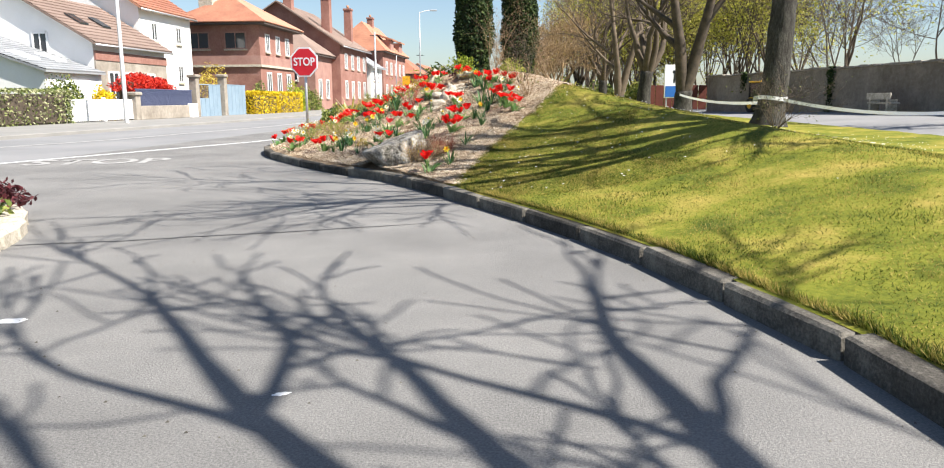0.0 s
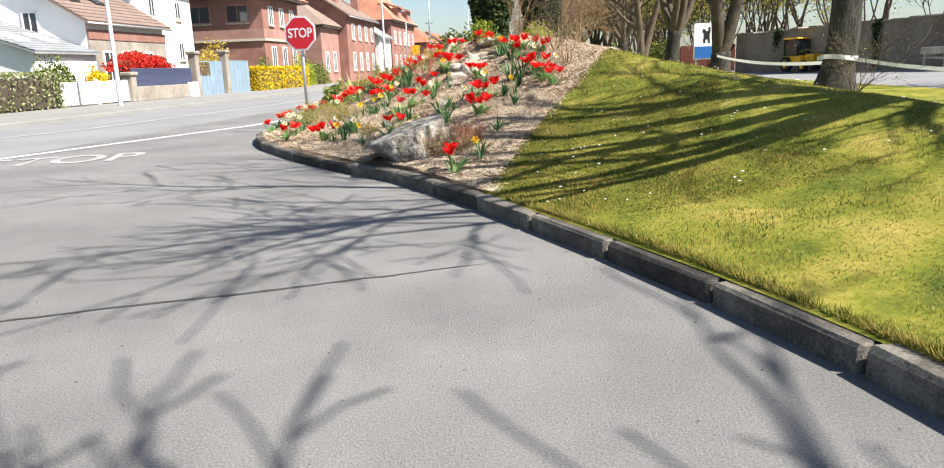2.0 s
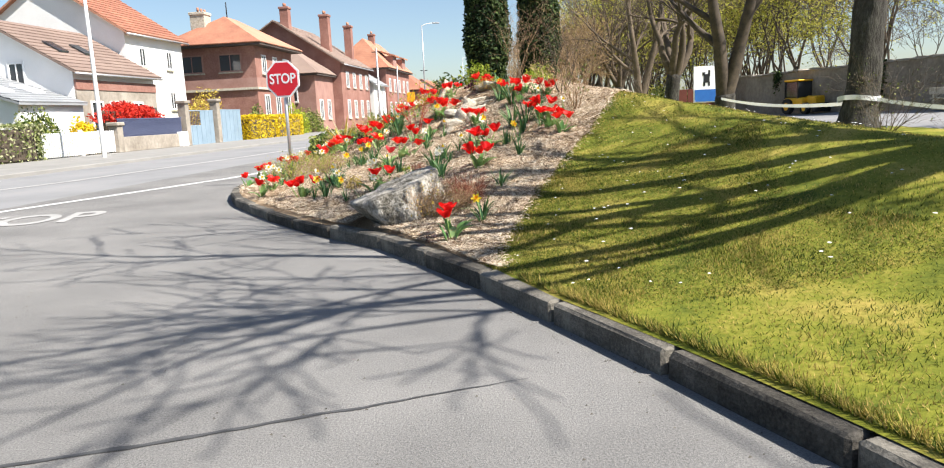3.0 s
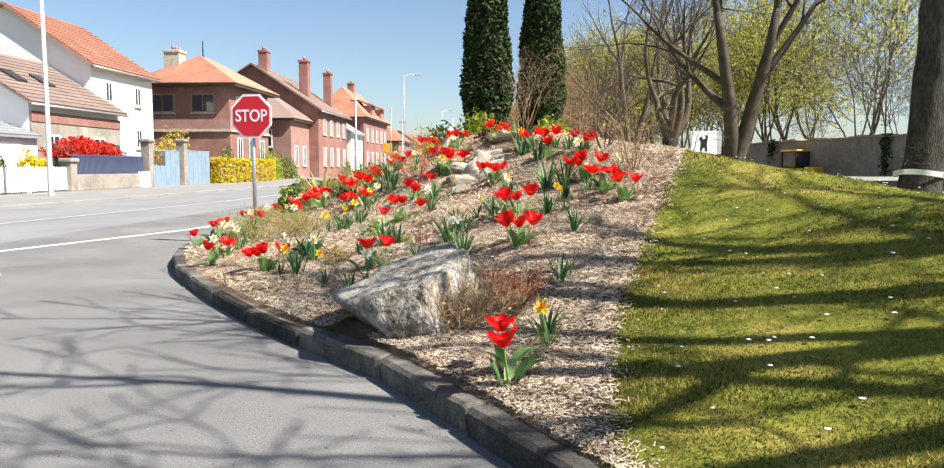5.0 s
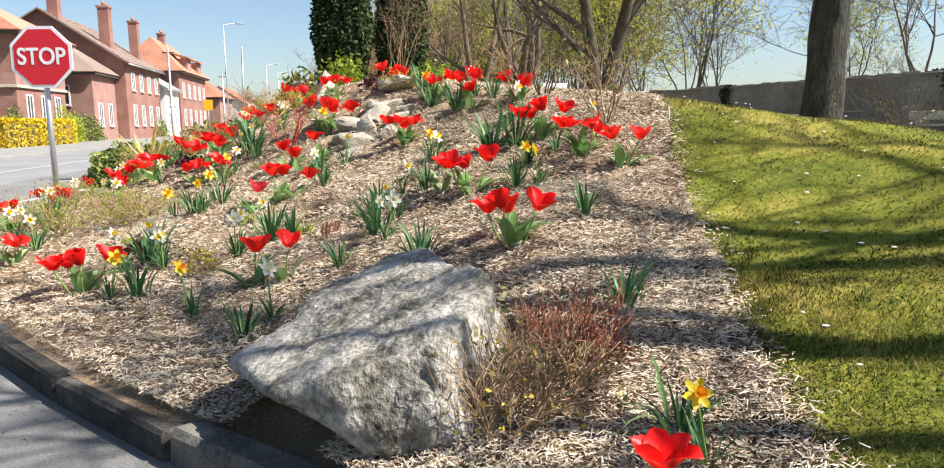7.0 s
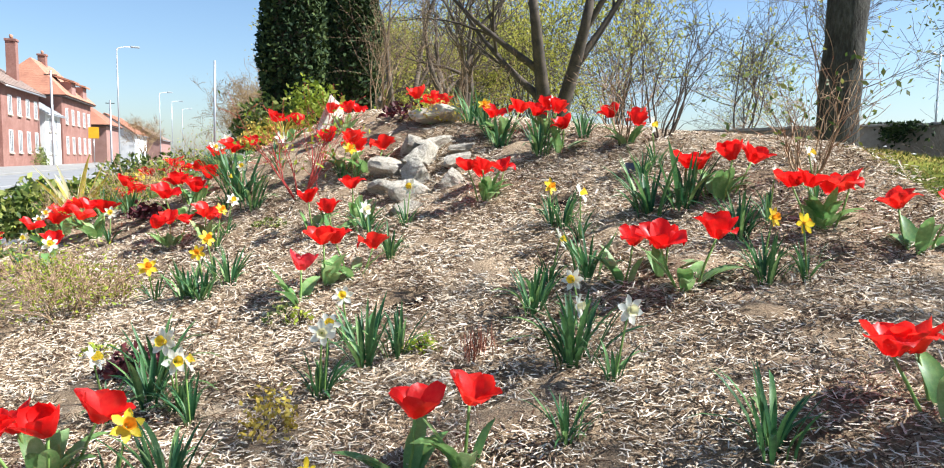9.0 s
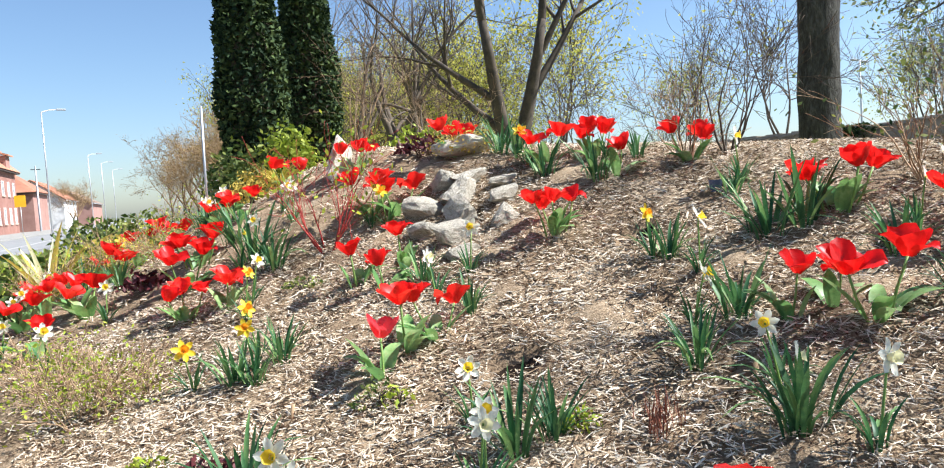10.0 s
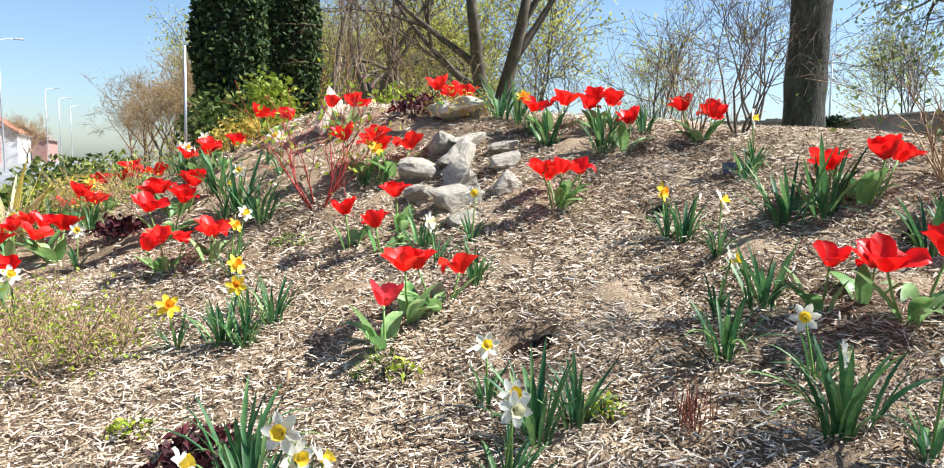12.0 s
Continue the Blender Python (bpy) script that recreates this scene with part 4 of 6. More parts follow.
for y in (114.5, 121.5):
    d = part("dormer", box(-23.6, -21.2, y - 1.2, y + 1.2, 7.9, 9.9), M["brick_pale"], h6)
    part("dormer_roof", slab([(-20.8, y - 1.6, 9.8), (-20.8, y + 1.6, 9.8), (-24.4, y + 1.6, 10.9), (-24.4, y - 1.6, 10.9)], 0.2), M["tile_orange"], d)
chimney(h6, -25.2, 118, 11.5, 13.6, 0.9)
h7 = hip_house("house", -28, -20.5, 133, 146, 5.6, 8.8, "brick_pale", "tile_orange", "brick house with an orange roof far along the street", 0.5)
h8 = gable_house("house", -28, -19, 152, 170, 5.0, 8.2, "render_white", "tile_orange", "white house with an orange roof far along the street", 0.4)
h9 = gable_house("house", -27, -17, 176, 200, 4.6, 7.4, "brick_pale", "tile_brown", "low house far along the street", 0.4)

leafy("hedge", 51, box_shape(1.3, 13.0, 1.5), 9000, 0.07, "hedge_leaf", "clipped variegated green hedge along the pavement", "hedge", box(-0.5, 0.5, -6.3, 6.3, 0, 1.35, 0.1), at=(-21.4, 28.4, 0.1))


def picket_fence(y0, y1, x, z0, h):
    root = tagged(thing("picket_fence", x, 0, z0), "white painted picket fence and gate along the pavement", "fence")
    n = int((y1 - y0) / 0.16)
    shape = mesh_from("picket", box(-0.02, 0.02, -0.05, 0.05, 0.06, h, 0.01), M["white_paint"])
    for k in range(n):
        hang("picket", shape, root, m=Matrix.Translation((0, y0 + 0.1 + k * 0.16, 0)))
    for z in (0.3, h - 0.25):
        part("rail", box(-0.06, -0.02, y0, y1, z, z + 0.08), M["white_paint"], root)
    for y in (y0, (y0 + y1) / 2, y1):
        part("post", box(-0.08, 0.08, y - 0.08, y + 0.08, 0, h + 0.1, 0.02), M["white_paint"], root)


picket_fence(35.1, 40.6, -21.0, 0.12, 1.1)
low = tagged(thing("garden_wall", -21, 0, 0.12), "low pale wall with a navy blue railing on top", "wall")
part("masonry", box(-0.15, 0.15, 40.9, 47.6, 0, 0.75, 0.02), M["stone_wall"], low)
railing = part("rail", box(-0.03, 0.03, 40.9, 47.6, 1.62, 1.68), M["navy_paint"], low)
bar = mesh_from("bar", box(-0.015, 0.015, -0.03, 0.03, 0.75, 1.66), M["navy_paint"])
for k in range(66):
    hang("bar", bar, low, m=Matrix.Translation((0, 41.0 + 0.1 * k, 0)))
part("screen", box(-0.06, -0.04, 43.2, 47.6, 0.78, 1.6), M["navy_paint"], low, "navy sheet screen behind the bars")
for y, h in ((40.75, 1.5), (48.0, 2.65), (52.3, 2.8)):
    p = tagged(thing("gate_pillar", -21, y, 0.12), "pale rendered gate pillar with a moulded cap", "pillar", "gate pillars")
    part("shaft", box(-0.24, 0.24, -0.24, 0.24, 0, h - 0.2, 0.02), M["stone_wall"], p)
    part("cap", box(-0.33, 0.33, -0.33, 0.33, h - 0.2, h, 0.05), M["stone_wall"], p)
for y0, y1, h in ((48.35, 52.0, 2.0), (52.65, 56.4, 2.05)):
    g = tagged(thing("garden_gate", -21.05, 0, 0.15), "pale blue sheet metal garden gate between pillars", "gate", "blue gates")
    n = 6
    for k in range(n):
        part("panel", box(-0.02, 0.02, y0 + (y1 - y0) * k / n + 0.015, y0 + (y1 - y0) * (k + 1) / n - 0.015, -0.05, 1.15 if (k // 3) % 2 == 0 and y0 < 50 else h, 0.01), M["blue_paint"], g)
    part("frame", box(-0.03, 0.03, y0, y1, h, h + 0.06), M["blue_paint"], g)
    bar2 = mesh_from("bar", box(-0.012, 0.012, -0.012, 0.012, 1.1, h), M["navy_paint"])
    for k in range(18):
        hang("bar", bar2, g, m=Matrix.Translation((0, y0 + (y1 - y0) * (k + 0.5) / 18, 0)))
mb = tagged(thing("meter_box", -20.8, 47.2, 0.12), "white meter box against the gate pillar", "meter box")
part("case", box(-0.15, 0.15, -0.4, 0.4, 0, 0.85, 0.02), M["white_paint"], mb)

leafy("red_hedge", 52, ball_shape(1.0, 3.3, 1.35, 0.3), 6000, 0.08, "red_leaf", "bright red-leaved clipped shrub above the railing", "shrub", box(-0.3, 0.3, -2.4, 2.4, -1.2, 0.9, 0.1), at=(-22.6, 44.9, 1.35))
for y, l in ((59.4, 5.2), (65.2, 5.6)):
    leafy("yellow_hedge", 53 + int(y), box_shape(1.2, l, 1.65), 5000, 0.08, "yellow_leaf", "clipped hedge in full yellow flower", "hedge", box(-0.45, 0.45, -l / 2 + 0.2, l / 2 - 0.2, 0, 1.4, 0.1), "yellow hedges", (-21.0, y, 0.12))
for k, (x, y, z, rx, ry, h, mt) in enumerate(((-22.8, 37.5, 0.1, 0.9, 1.8, 2.2, "box_leaf"), (-22.5, 40.3, 0.1, 0.7, 1.2, 1.7, "yellow_leaf"), (-22.0, 71, 0.1, 1.1, 2.6, 2.6, "lime_leaf"), (-22.5, 77, 0.1, 1.2, 2.5, 2.2, "box_leaf"),
                                              (-24.2, 57.5, 0.1, 1.6, 2.2, 3.6, "gold_grass"), (-22, 62, 0.1, 0.9, 1.4, 2.4, "box_leaf"), (-22, 98, 0.1, 1.2, 3.5, 2.4, "box_leaf"))):
    leafy("garden_shrub", 60 + k, ball_shape(rx, ry, h), 2600, 0.09, mt, "rounded garden shrub behind the fences", "shrub", None, "garden shrubs", (x, y, z))


def lamp(x, y, h, reach, turn, label):
    root = tagged(thing("street_lamp", x, y, 0.05, turn), label, "street lamp", "street lamps")
    V, F = [], []
    tube(V, F, [Vector((0, 0, 0)), Vector((0, 0, h * 0.5)), Vector((0, 0, h))], [0.1 if y < 60 else 0.075, 0.085 if y < 60 else 0.06, 0.06 if y < 60 else 0.045], 10)
    hang("pole", mesh_of("pole", V, F, M["pole_white" if y < 60 else "galvanised"]), root)
    part("base_plate", box(-0.16, 0.16, -0.16, 0.16, 0, 0.04, 0.01), M["galvanised"], root)
    if reach:
        V, F = [], []
        tube(V, F, [Vector((0, 0, h - 0.05)), Vector((reach * 0.5, 0, h + 0.15)), Vector((reach, 0, h + 0.2))], [0.045, 0.04, 0.035], 8)
        hang("arm", mesh_of("arm", V, F, M["pole_white"]), root)
        part("lantern", box(reach - 0.1, reach + 0.65, -0.14, 0.14, h + 0.14, h + 0.28, 0.04), M["galvanised"], root)


lamp(-18.5, 35.5, 8.2, 1.0, 0, "tall white street lamp on the pavement")
for x, y in ((-12.0, 83), (-13.0, 131), (-12.7, 149), (-12.4, 170)):
    lamp(x, y, 10.3, 1.2, 0.3, "tall pale street lamp along the street")


def utility_pole(x, y, h):
    root = tagged(thing("utility_pole", x, y, 0.1), "grey concrete utility pole with wires", "pole", "utility poles")
    V, F = [], []
    tube(V, F, [Vector((0, 0, 0)), Vector((0, 0, h))], [0.16, 0.1], 8)
    hang("shaft", mesh_of("shaft", V, F, M["galvanised"]), root)
    part("crossarm", box(-0.6, 0.6, -0.05, 0.05, h - 0.5, h - 0.4), M["iron"], root)


double = tagged(thing("street_lamp", 53.0, 60.0, 0.0, 0.3), "tall double-armed lamp post beyond the car park", "street lamp", "street lamps")
V, F = [], []
tube(V, F, [Vector((0, 0, 0)), Vector((0, 0, 5)), Vector((0, 0, 10.6))], [0.11, 0.09, 0.06], 8)
hang("pole", mesh_of("pole", V, F, M["pole_white"]), double)
part("arm", box(-1.0, 1.0, -0.04, 0.04, 10.5, 10.58), M["galvanised"], double)
for dx in (-1.1, 1.1):
    part("lantern", box(dx - 0.4, dx + 0.4, -0.15, 0.15, 10.44, 10.6, 0.04), M["galvanised"], double)
utility_pole(-20.2, 98, 9.6)
utility_pole(-19.6, 131, 9.0)
board = tagged(thing("road_sign", -19.4, 116, 0.1), "yellow temporary road sign on a post", "sign")
V, F = rod(0, 0, 0, 0, 0, 3.2, 0.04)
hang("post", mesh_of("post", V, F, M["galvanised"]), board)
part("panel", box(-0.6, 0.6, -0.03, 0.03, 3.2, 4.6, 0.01), M["machine_yellow"], board)


# ---- the stop sign ----
def octagon(r, y0, y1):
    bm = bmesh.new()
    pts = [(r * math.cos(math.pi / 8 + k * math.pi / 4), r * math.sin(math.pi / 8 + k * math.pi / 4)) for k in range(8)]
    a = [bm.verts.new((x, y0, z)) for x, z in pts]
    b = [bm.verts.new((x, y1, z)) for x, z in pts]
    bm.faces.new(a)
    bm.faces.new(b[::-1])
    for k in range(8):
        bm.faces.new((a[(k + 1) % 8], a[k], b[k], b[(k + 1) % 8]))
    return bm


def lettering(text, size, mat, name, depth=0.002):
    cu = bpy.data.curves.new("lettering", "FONT")
    cu.body, cu.size, cu.align_x, cu.align_y, cu.extrude, cu.offset = text, size, "CENTER", "CENTER", depth, size * 0.018
    ob = new("lettering", cu)
    bpy.context.view_layer.update()
    me = bpy.data.meshes.new_from_object(ob.evaluated_get(bpy.context.evaluated_depsgraph_get()))
    me.name = name
    bpy.data.objects.remove(ob)
    bpy.data.curves.remove(cu)
    me.materials.clear()
    me.materials.append(mat)
    return me


def stop_sign(x, y, z, mid, width, turn):
    root = tagged(thing("stop_sign", x, y, z, turn), "red octagonal stop sign on a grey metal post", "sign")
    V, F = rod(0, 0.04, -0.2, 0, 0.04, mid - z + 0.3, 0.032, 12)
    hang("post", mesh_of("post", V, F, M["galvanised"]), root)
    r = width / 2 / math.cos(math.pi / 8)
    plate = part("plate", octagon(r, -0.012, 0.006), M["sign_white"], root, "white rim of the sign")
    plate.location = (0, 0, mid - z)
    face = part("face", octagon(r * 0.9, -0.016, -0.0125), M["sign_red"], plate)
    word = hang("lettering", lettering("STOP", width * 0.36, M["sign_white"], "lettering"), plate, "white letters STOP")
    word.matrix_local = Matrix.Translation((0, -0.018, 0)) @ Matrix.Rotation(math.pi / 2, 4, "X") @ Matrix.Diagonal((0.92, 1.06, 1, 1))
    for dz in (-0.16, 0.16):
        part("bracket", box(-0.06, 0.06, 0.006, 0.05, mid - z + dz - 0.02, mid - z + dz + 0.02), M["galvanised"], root)


stop_sign(-4.78, 19.57, land(-4.78, 19.57), 2.045, 0.69, radians(-8))
mark = hang("road_marking", lettering("STOP", 1.3, M["line_worn"], "road_marking", 0.0))
mark.matrix_basis = Matrix.Translation((-7.5, 15.2, 0.007)) @ Matrix.Rotation(radians(20), 4, "Z") @ Matrix.Diagonal((0.8, 1.3, 1, 1))
tagged(mark, "worn white letters painted on the asphalt", "", "", "structure")


def tar_seam():
    rng = random.Random(2)
    V, F, n = [], [], 120
    for k in range(n + 1):
        t = k / n
        x, y = -5.2 + 5.3 * t, 6.75 + 1.95 * t ** 1.3 + 0.05 * noise.noise((t * 9, 0, 0)) + 0.02 * noise.noise((t * 40, 1, 0))
        w = 0.022 * (0.6 + 0.7 * abs(noise.noise((t * 25, 4, 0)))) * (1 - smoothstep(0.8, 1.0, t) * 0.8)
        V += [(x, y - w, 0.004), (x, y + w, 0.004)]
    F = [(2 * k, 2 * k + 2, 2 * k + 3, 2 * k + 1) for k in range(n)]
    tagged(hang("road_seam", mesh_of("road_seam", V, F, M["tar"])), "dark cracked seam across the asphalt", "", "", "structure")


tar_seam()


def splash(x, y, r, seed):
    V, F, n = [(0, 0, 0)], [], 20
    for j in range(n):
        a = 2 * math.pi * j / n
        rr = r * (0.6 + 0.7 * abs(noise.noise((math.cos(a) * 1.5, math.sin(a) * 1.5, seed))))
        V.append((rr * 1.9 * math.cos(a), rr * math.sin(a), 0))
    F = [(0, 1 + j, 1 + (j + 1) % n) for j in range(n)]
    ob = tagged(hang("road_splash", mesh_of("road_splash", V, F, M["line_paint"])), "small white splash on the asphalt", "", "", "structure")
    ob.matrix_basis = pose(x, y, 0.004, 0, 0, 25)


splash(-1.92, 5.3, 0.06, 3)
splash(-0.15, 4.45, 0.025, 8)


# ---- the small planter by the drive ----
def planter():
    root = tagged(new("kerb_planter"), "pale stone edging of a small round planted bed", "", "", "structure")
    cx, cy, r = -6.75, 6.0, 3.35
    rng = random.Random(9)
    shapes = []
    for k in range(3):
        bm = bmesh.new()
        add_box(bm, -0.2, 0.2, -0.24, 0.24, -0.05, 0.14, 0.02)
        for v in bm.verts:
            v.co += Vector((rng.uniform(-1, 1), rng.uniform(-1, 1), rng.uniform(-1, 1))) * 0.014
        shapes.append(mesh_from("edging_stone", bm, M["pale_stone"]))
    n = 52
    for k in range(n):
        a = 2 * math.pi * k / n
        hang("edging_stone", rng.choice(shapes), root, m=Matrix.Translation((cx + r * math.cos(a), cy + r * math.sin(a), rng.uniform(-0.01, 0.01))) @ Matrix.Rotation(a + math.pi / 2, 4, "Z"))
    bm = bmesh.new()
    bmesh.ops.create_cone(bm, cap_ends=True, segments=40, radius1=r - 0.15, radius2=r * 0.3, depth=0.24, matrix=Matrix.Translation((cx, cy, 0.19)))
    hang("soil", mesh_from("soil", bm, M["mulch"]), root)
    for k, (dx, dy, rx, h, mt, lab) in enumerate(((1.5, 1.6, 0.5, 0.26, "dark_red_leaf", "dark red leafy groundcover in the small planter"), (0.9, 2.0, 0.45, 0.26, "dark_red_leaf", "dark red leafy groundcover in the small planter"),
                                                  (1.9, 0.9, 0.35, 0.35, "box_leaf", "low green plants in the small planter"), (1.9, 0.2, 0.42, 0.3, "gold_grass", "yellow-flowered low plants in the small planter"),
                                                  (1.6, -0.8, 0.4, 0.3, "box_leaf", "low green plants in the small planter"), (0.6, 0.4, 0.6, 0.5, "box_leaf", "low green plants in the small planter"))):
        leafy("groundcover", 200 + k, ball_shape(rx, rx, h), 900, 0.035, mt, lab, "plant", None, "planter plants", (cx + dx + 0.75, cy + dy + 0.75, 0.16))


planter()


# ---- height of the island, sampled once for the many small things ----
GX0, GY0, GS = -6.2, 2.0, 0.1
GN, GM = 170, 330
GRID = np.array([[land(GX0 + i * GS, GY0 + j * GS) for i in range(GN)] for j in range(GM)])


def quick(x, y):
    fx, fy = (x - GX0) / GS, (y - GY0) / GS
    i, j = min(GN - 2, max(0, int(fx))), min(GM - 2, max(0, int(fy)))
    u, v = fx - i, fy - j
    z = (GRID[j, i] * (1 - u) + GRID[j, i + 1] * u) * (1 - v) + (GRID[j + 1, i] * (1 - u) + GRID[j + 1, i + 1] * u) * v
    return float(z) + 0.02 * noise.noise((x * 1.7, y * 1.7, 0))


def soil_at(x, y):
    return quick(x, y) + 0.012


# ---- the boulder and stones ----
def boulder(name, seed, size, label, cuts=9, rough=0.12, mat="rock", sub=4, category="rock", group=""):
    rng = random.Random(seed)
    bm = bmesh.new()
    bmesh.ops.create_icosphere(bm, subdivisions=sub, radius=1.0)
    planes = []
    for k in range(cuts):
        n = Vector((rng.gauss(0, 1), rng.gauss(0, 1), rng.gauss(0, 0.8))).normalized()
        planes.append((n, rng.uniform(0.36, 0.75)))
    planes.append((Vector((0.25, -0.1, 1)).normalized(), 0.62))
    for v in bm.verts:
        p = v.co.copy()
        for n, d in planes:
            over = p.dot(n) - d
            if over > 0:
                p -= n * over * 0.92
        q = p * 1.7 + Vector((seed, 0, 0))
        p *= 1 + rough * noise.noise(q) + rough * 0.5 * noise.noise(q * 3.1) + rough * 0.3 * noise.noise(q * 7.3)
        v.co = Vector((p.x * size[0], p.y * size[1], p.z * size[2]))
    me = mesh_from(name, bm, M[mat], sub > 3)
    return tagged(hang(name, me), label, category, group)


def main_boulder():
    """A long boulder whose flat top dips to the road, undercut on that side."""
    bm = bmesh.new()
    bmesh.ops.create_icosphere(bm, subdivisions=6, radius=1.0)
    planes = [((-0.29, -0.08, 0.95), 0.23), ((-0.5, -0.28, -0.82), 0.3), ((0.87, -0.36, -0.33), 0.39), ((0.89, 0.23, 0.4), 0.36), ((-0.03, 0.74, 0.67), 0.64),
              ((-0.76, 0.52, 0.38), 0.57), ((-0.09, 0.49, 0.87), 0.57), ((0.79, -0.58, 0.18), 0.4), ((-0.2, -0.97, 0.1), 0.52), ((0, 0, -1), 0.33)]
    planes = [(Vector(n).normalized(), d) for n, d in planes]
    for v in bm.verts:
        u = v.co.normalized()
        r = sum((max(0.0, n.dot(u)) / d) ** 24 for n, d in planes) ** (-1 / 24)
        p = u * min(r, 0.86)
        q = p * 3.2
        ridge = abs(noise.noise(q * 1.1 + Vector((4, 1, 7))))
        crack = max(0.0, 1 - abs(noise.noise(Vector((q.x * 0.9, q.y * 0.9, q.z * 2.1)) + Vector((9, 2, 3)))) * 14)
        pits = noise.noise(q * 7.5) * 0.009 + noise.noise(q * 16) * 0.006
        v.co = p * (1 + 0.09 * noise.noise(q) + 0.07 * (0.25 - ridge) + 0.045 * noise.noise(q * 2.6) - 0.035 * crack) + u * pits
    ob = tagged(hang("boulder", mesh_from("boulder", bm, M["rock"], True)), "large pale grey weathered boulder lying in the mulch by the kerb", "rock")
    ob.matrix_basis = pose(-1.175, 12.886, 0.315) @ Matrix.Diagonal((1.0, 1.0, 1.18, 1))


main_boulder()
stone_rng = random.Random(14)
stones = [boulder("outcrop_stone", 30 + k, (1, 1, 1), "pale weathered stone of the rockery outcrop", mat="pale_stone", sub=3, rough=0.16, cuts=14, group="rockery stones") for k in range(3)]
OUTCROP = [(-1.3, 18.0, 0.19, 0.12, 0.12, 10), (-1.05, 17.92, 0.15, 0.12, 0.16, -15), (-0.98, 17.45, 0.12, 0.1, 0.1, 20), (-1.22, 17.5, 0.16, 0.1, 0.1, -8), (-0.85, 17.7, 0.11, 0.09, 0.1, 5),
           (-1.13, 17.7, 0.16, 0.11, 0.13, 12), (-1.4, 17.75, 0.12, 0.1, 0.09, 0), (-0.9, 18.1, 0.17, 0.1, 0.09, -5), (-1.1, 18.2, 0.2, 0.12, 0.1, 6), (-1.3, 17.3, 0.1, 0.08, 0.07, 9), (-0.75, 17.9, 0.1, 0.08, 0.07, 3)]
for k, (x, y, sx, sy, sz, tilt) in enumerate(OUTCROP):
    o = stones[k] if k < 3 else copy_thing(stones[k % 3], Matrix())
    o.matrix_basis = pose(x, y, soil_at(x, y) + sz * 0.3, tilt * 2, tilt * 1.4, 57 * k) @ Matrix.Diagonal((sx * 1.4, sy * 1.3, sz * 1.15, 1))
flat_rock = boulder("flat_rock", 41, (0.36, 0.26, 0.11), "flat mossy rock on top of the flower bed", mat="pale_stone", sub=4, group="rockery stones")
flat_rock.matrix_basis = pose(-0.72, 18.55, soil_at(-0.72, 18.55) + 0.07, 0, 4, 20)
standing = boulder("standing_stone", 44, (0.14, 0.1, 0.27), "slim upright pale stone in the rockery", mat="pale_stone", sub=3, rough=0.12, group="rockery stones")
standing.matrix_basis = pose(-1.6, 19.3, soil_at(-1.6, 19.3) + 0.14, 6, 14, 30)


# ---- tulips ----
def petal(V, F, turn, open_, length, width, rng):
    """One cupped petal that leans out by open_ (0 shut, 1 flat)."""
    base, nu, nv = len(V), 5, 4
    wave, curl = rng.gauss(0, 1.2), rng.uniform(-0.1, 0.5)
    for i in range(nu + 1):
        u = i / nu
        w = width * (math.sin(math.pi * min(1.0, u * 0.82 + 0.12)) ** 0.75) * (1 - 0.9 * max(0.0, u - 0.8) / 0.2 * 0.8)
        ang = open_ * (0.35 + 1.15 * u) * 1.1 + curl * max(0.0, u - 0.6)
        r = 0.012 + length * (math.sin(ang) * u * 0.9 + 0.16 * math.sin(math.pi * u) * (1 - open_))
        z = length * u * math.cos(ang * 0.75)
        for j in range(nv + 1):
            s = (j / nv - 0.5) * 2
            cup = (1 - s * s) * 0.18 * w
            x, y, zz = r + cup, s * w * 0.5, z + 0.12 * w * s * s + 0.1 * w * u * s * wave + rng.gauss(0, 0.002)
            V.append((x * math.cos(turn) - y * math.sin(turn), x * math.sin(turn) + y * math.cos(turn), zz))
    n = nv + 1
    for i in range(nu):
        for j in range(nv):
            a = base + i * n + j
            F.append((a, a + 1, a + n + 1, a + n))


def tulip_head(seed, mat, open_):
    rng = random.Random(seed)
    V, F = [], []
    for k in range(6):
        o = open_ * rng.uniform(0.75, 1.3) * (0.85 if k % 2 else 1.1)
        if rng.random() < 0.14:
            o = min(1.25, o + 0.45)
        petal(V, F, k * math.pi / 3 + rng.gauss(0, 0.12), o, rng.uniform(0.095, 0.112), rng.uniform(0.075, 0.09), rng)
    return mesh_of("flower", V, F, M[mat])


def strap(V, F, start, turn, length, width, lean, droop, rng, steps=6):
    """A leaf: a folded strap rising from start and arching out."""
    base = len(V)
    p, a = Vector(start), lean
    twist = rng.gauss(0, 0.25)
    for i in range(steps + 1):
        u = i / steps
        w = width * math.sin(math.pi * (0.14 + 0.83 * u)) ** 0.8 if u < 1 else width * 0.05
        side = Vector((-math.sin(turn + twist * u), math.cos(turn + twist * u), 0))
        up = Vector((-math.cos(turn) * math.cos(a), -math.sin(turn) * math.cos(a), math.sin(a)))
        V += [tuple(p - side * w / 2 + up * w * 0.18), tuple(p), tuple(p + side * w / 2 + up * w * 0.18)]
        p = p + Vector((math.cos(turn) * math.sin(a), math.sin(turn) * math.sin(a), math.cos(a))) * length / steps
        a += droop / steps
    for i in range(steps):
        k = base + i * 3
        F += [(k, k + 1, k + 4, k + 3), (k + 1, k + 2, k + 5, k + 4)]


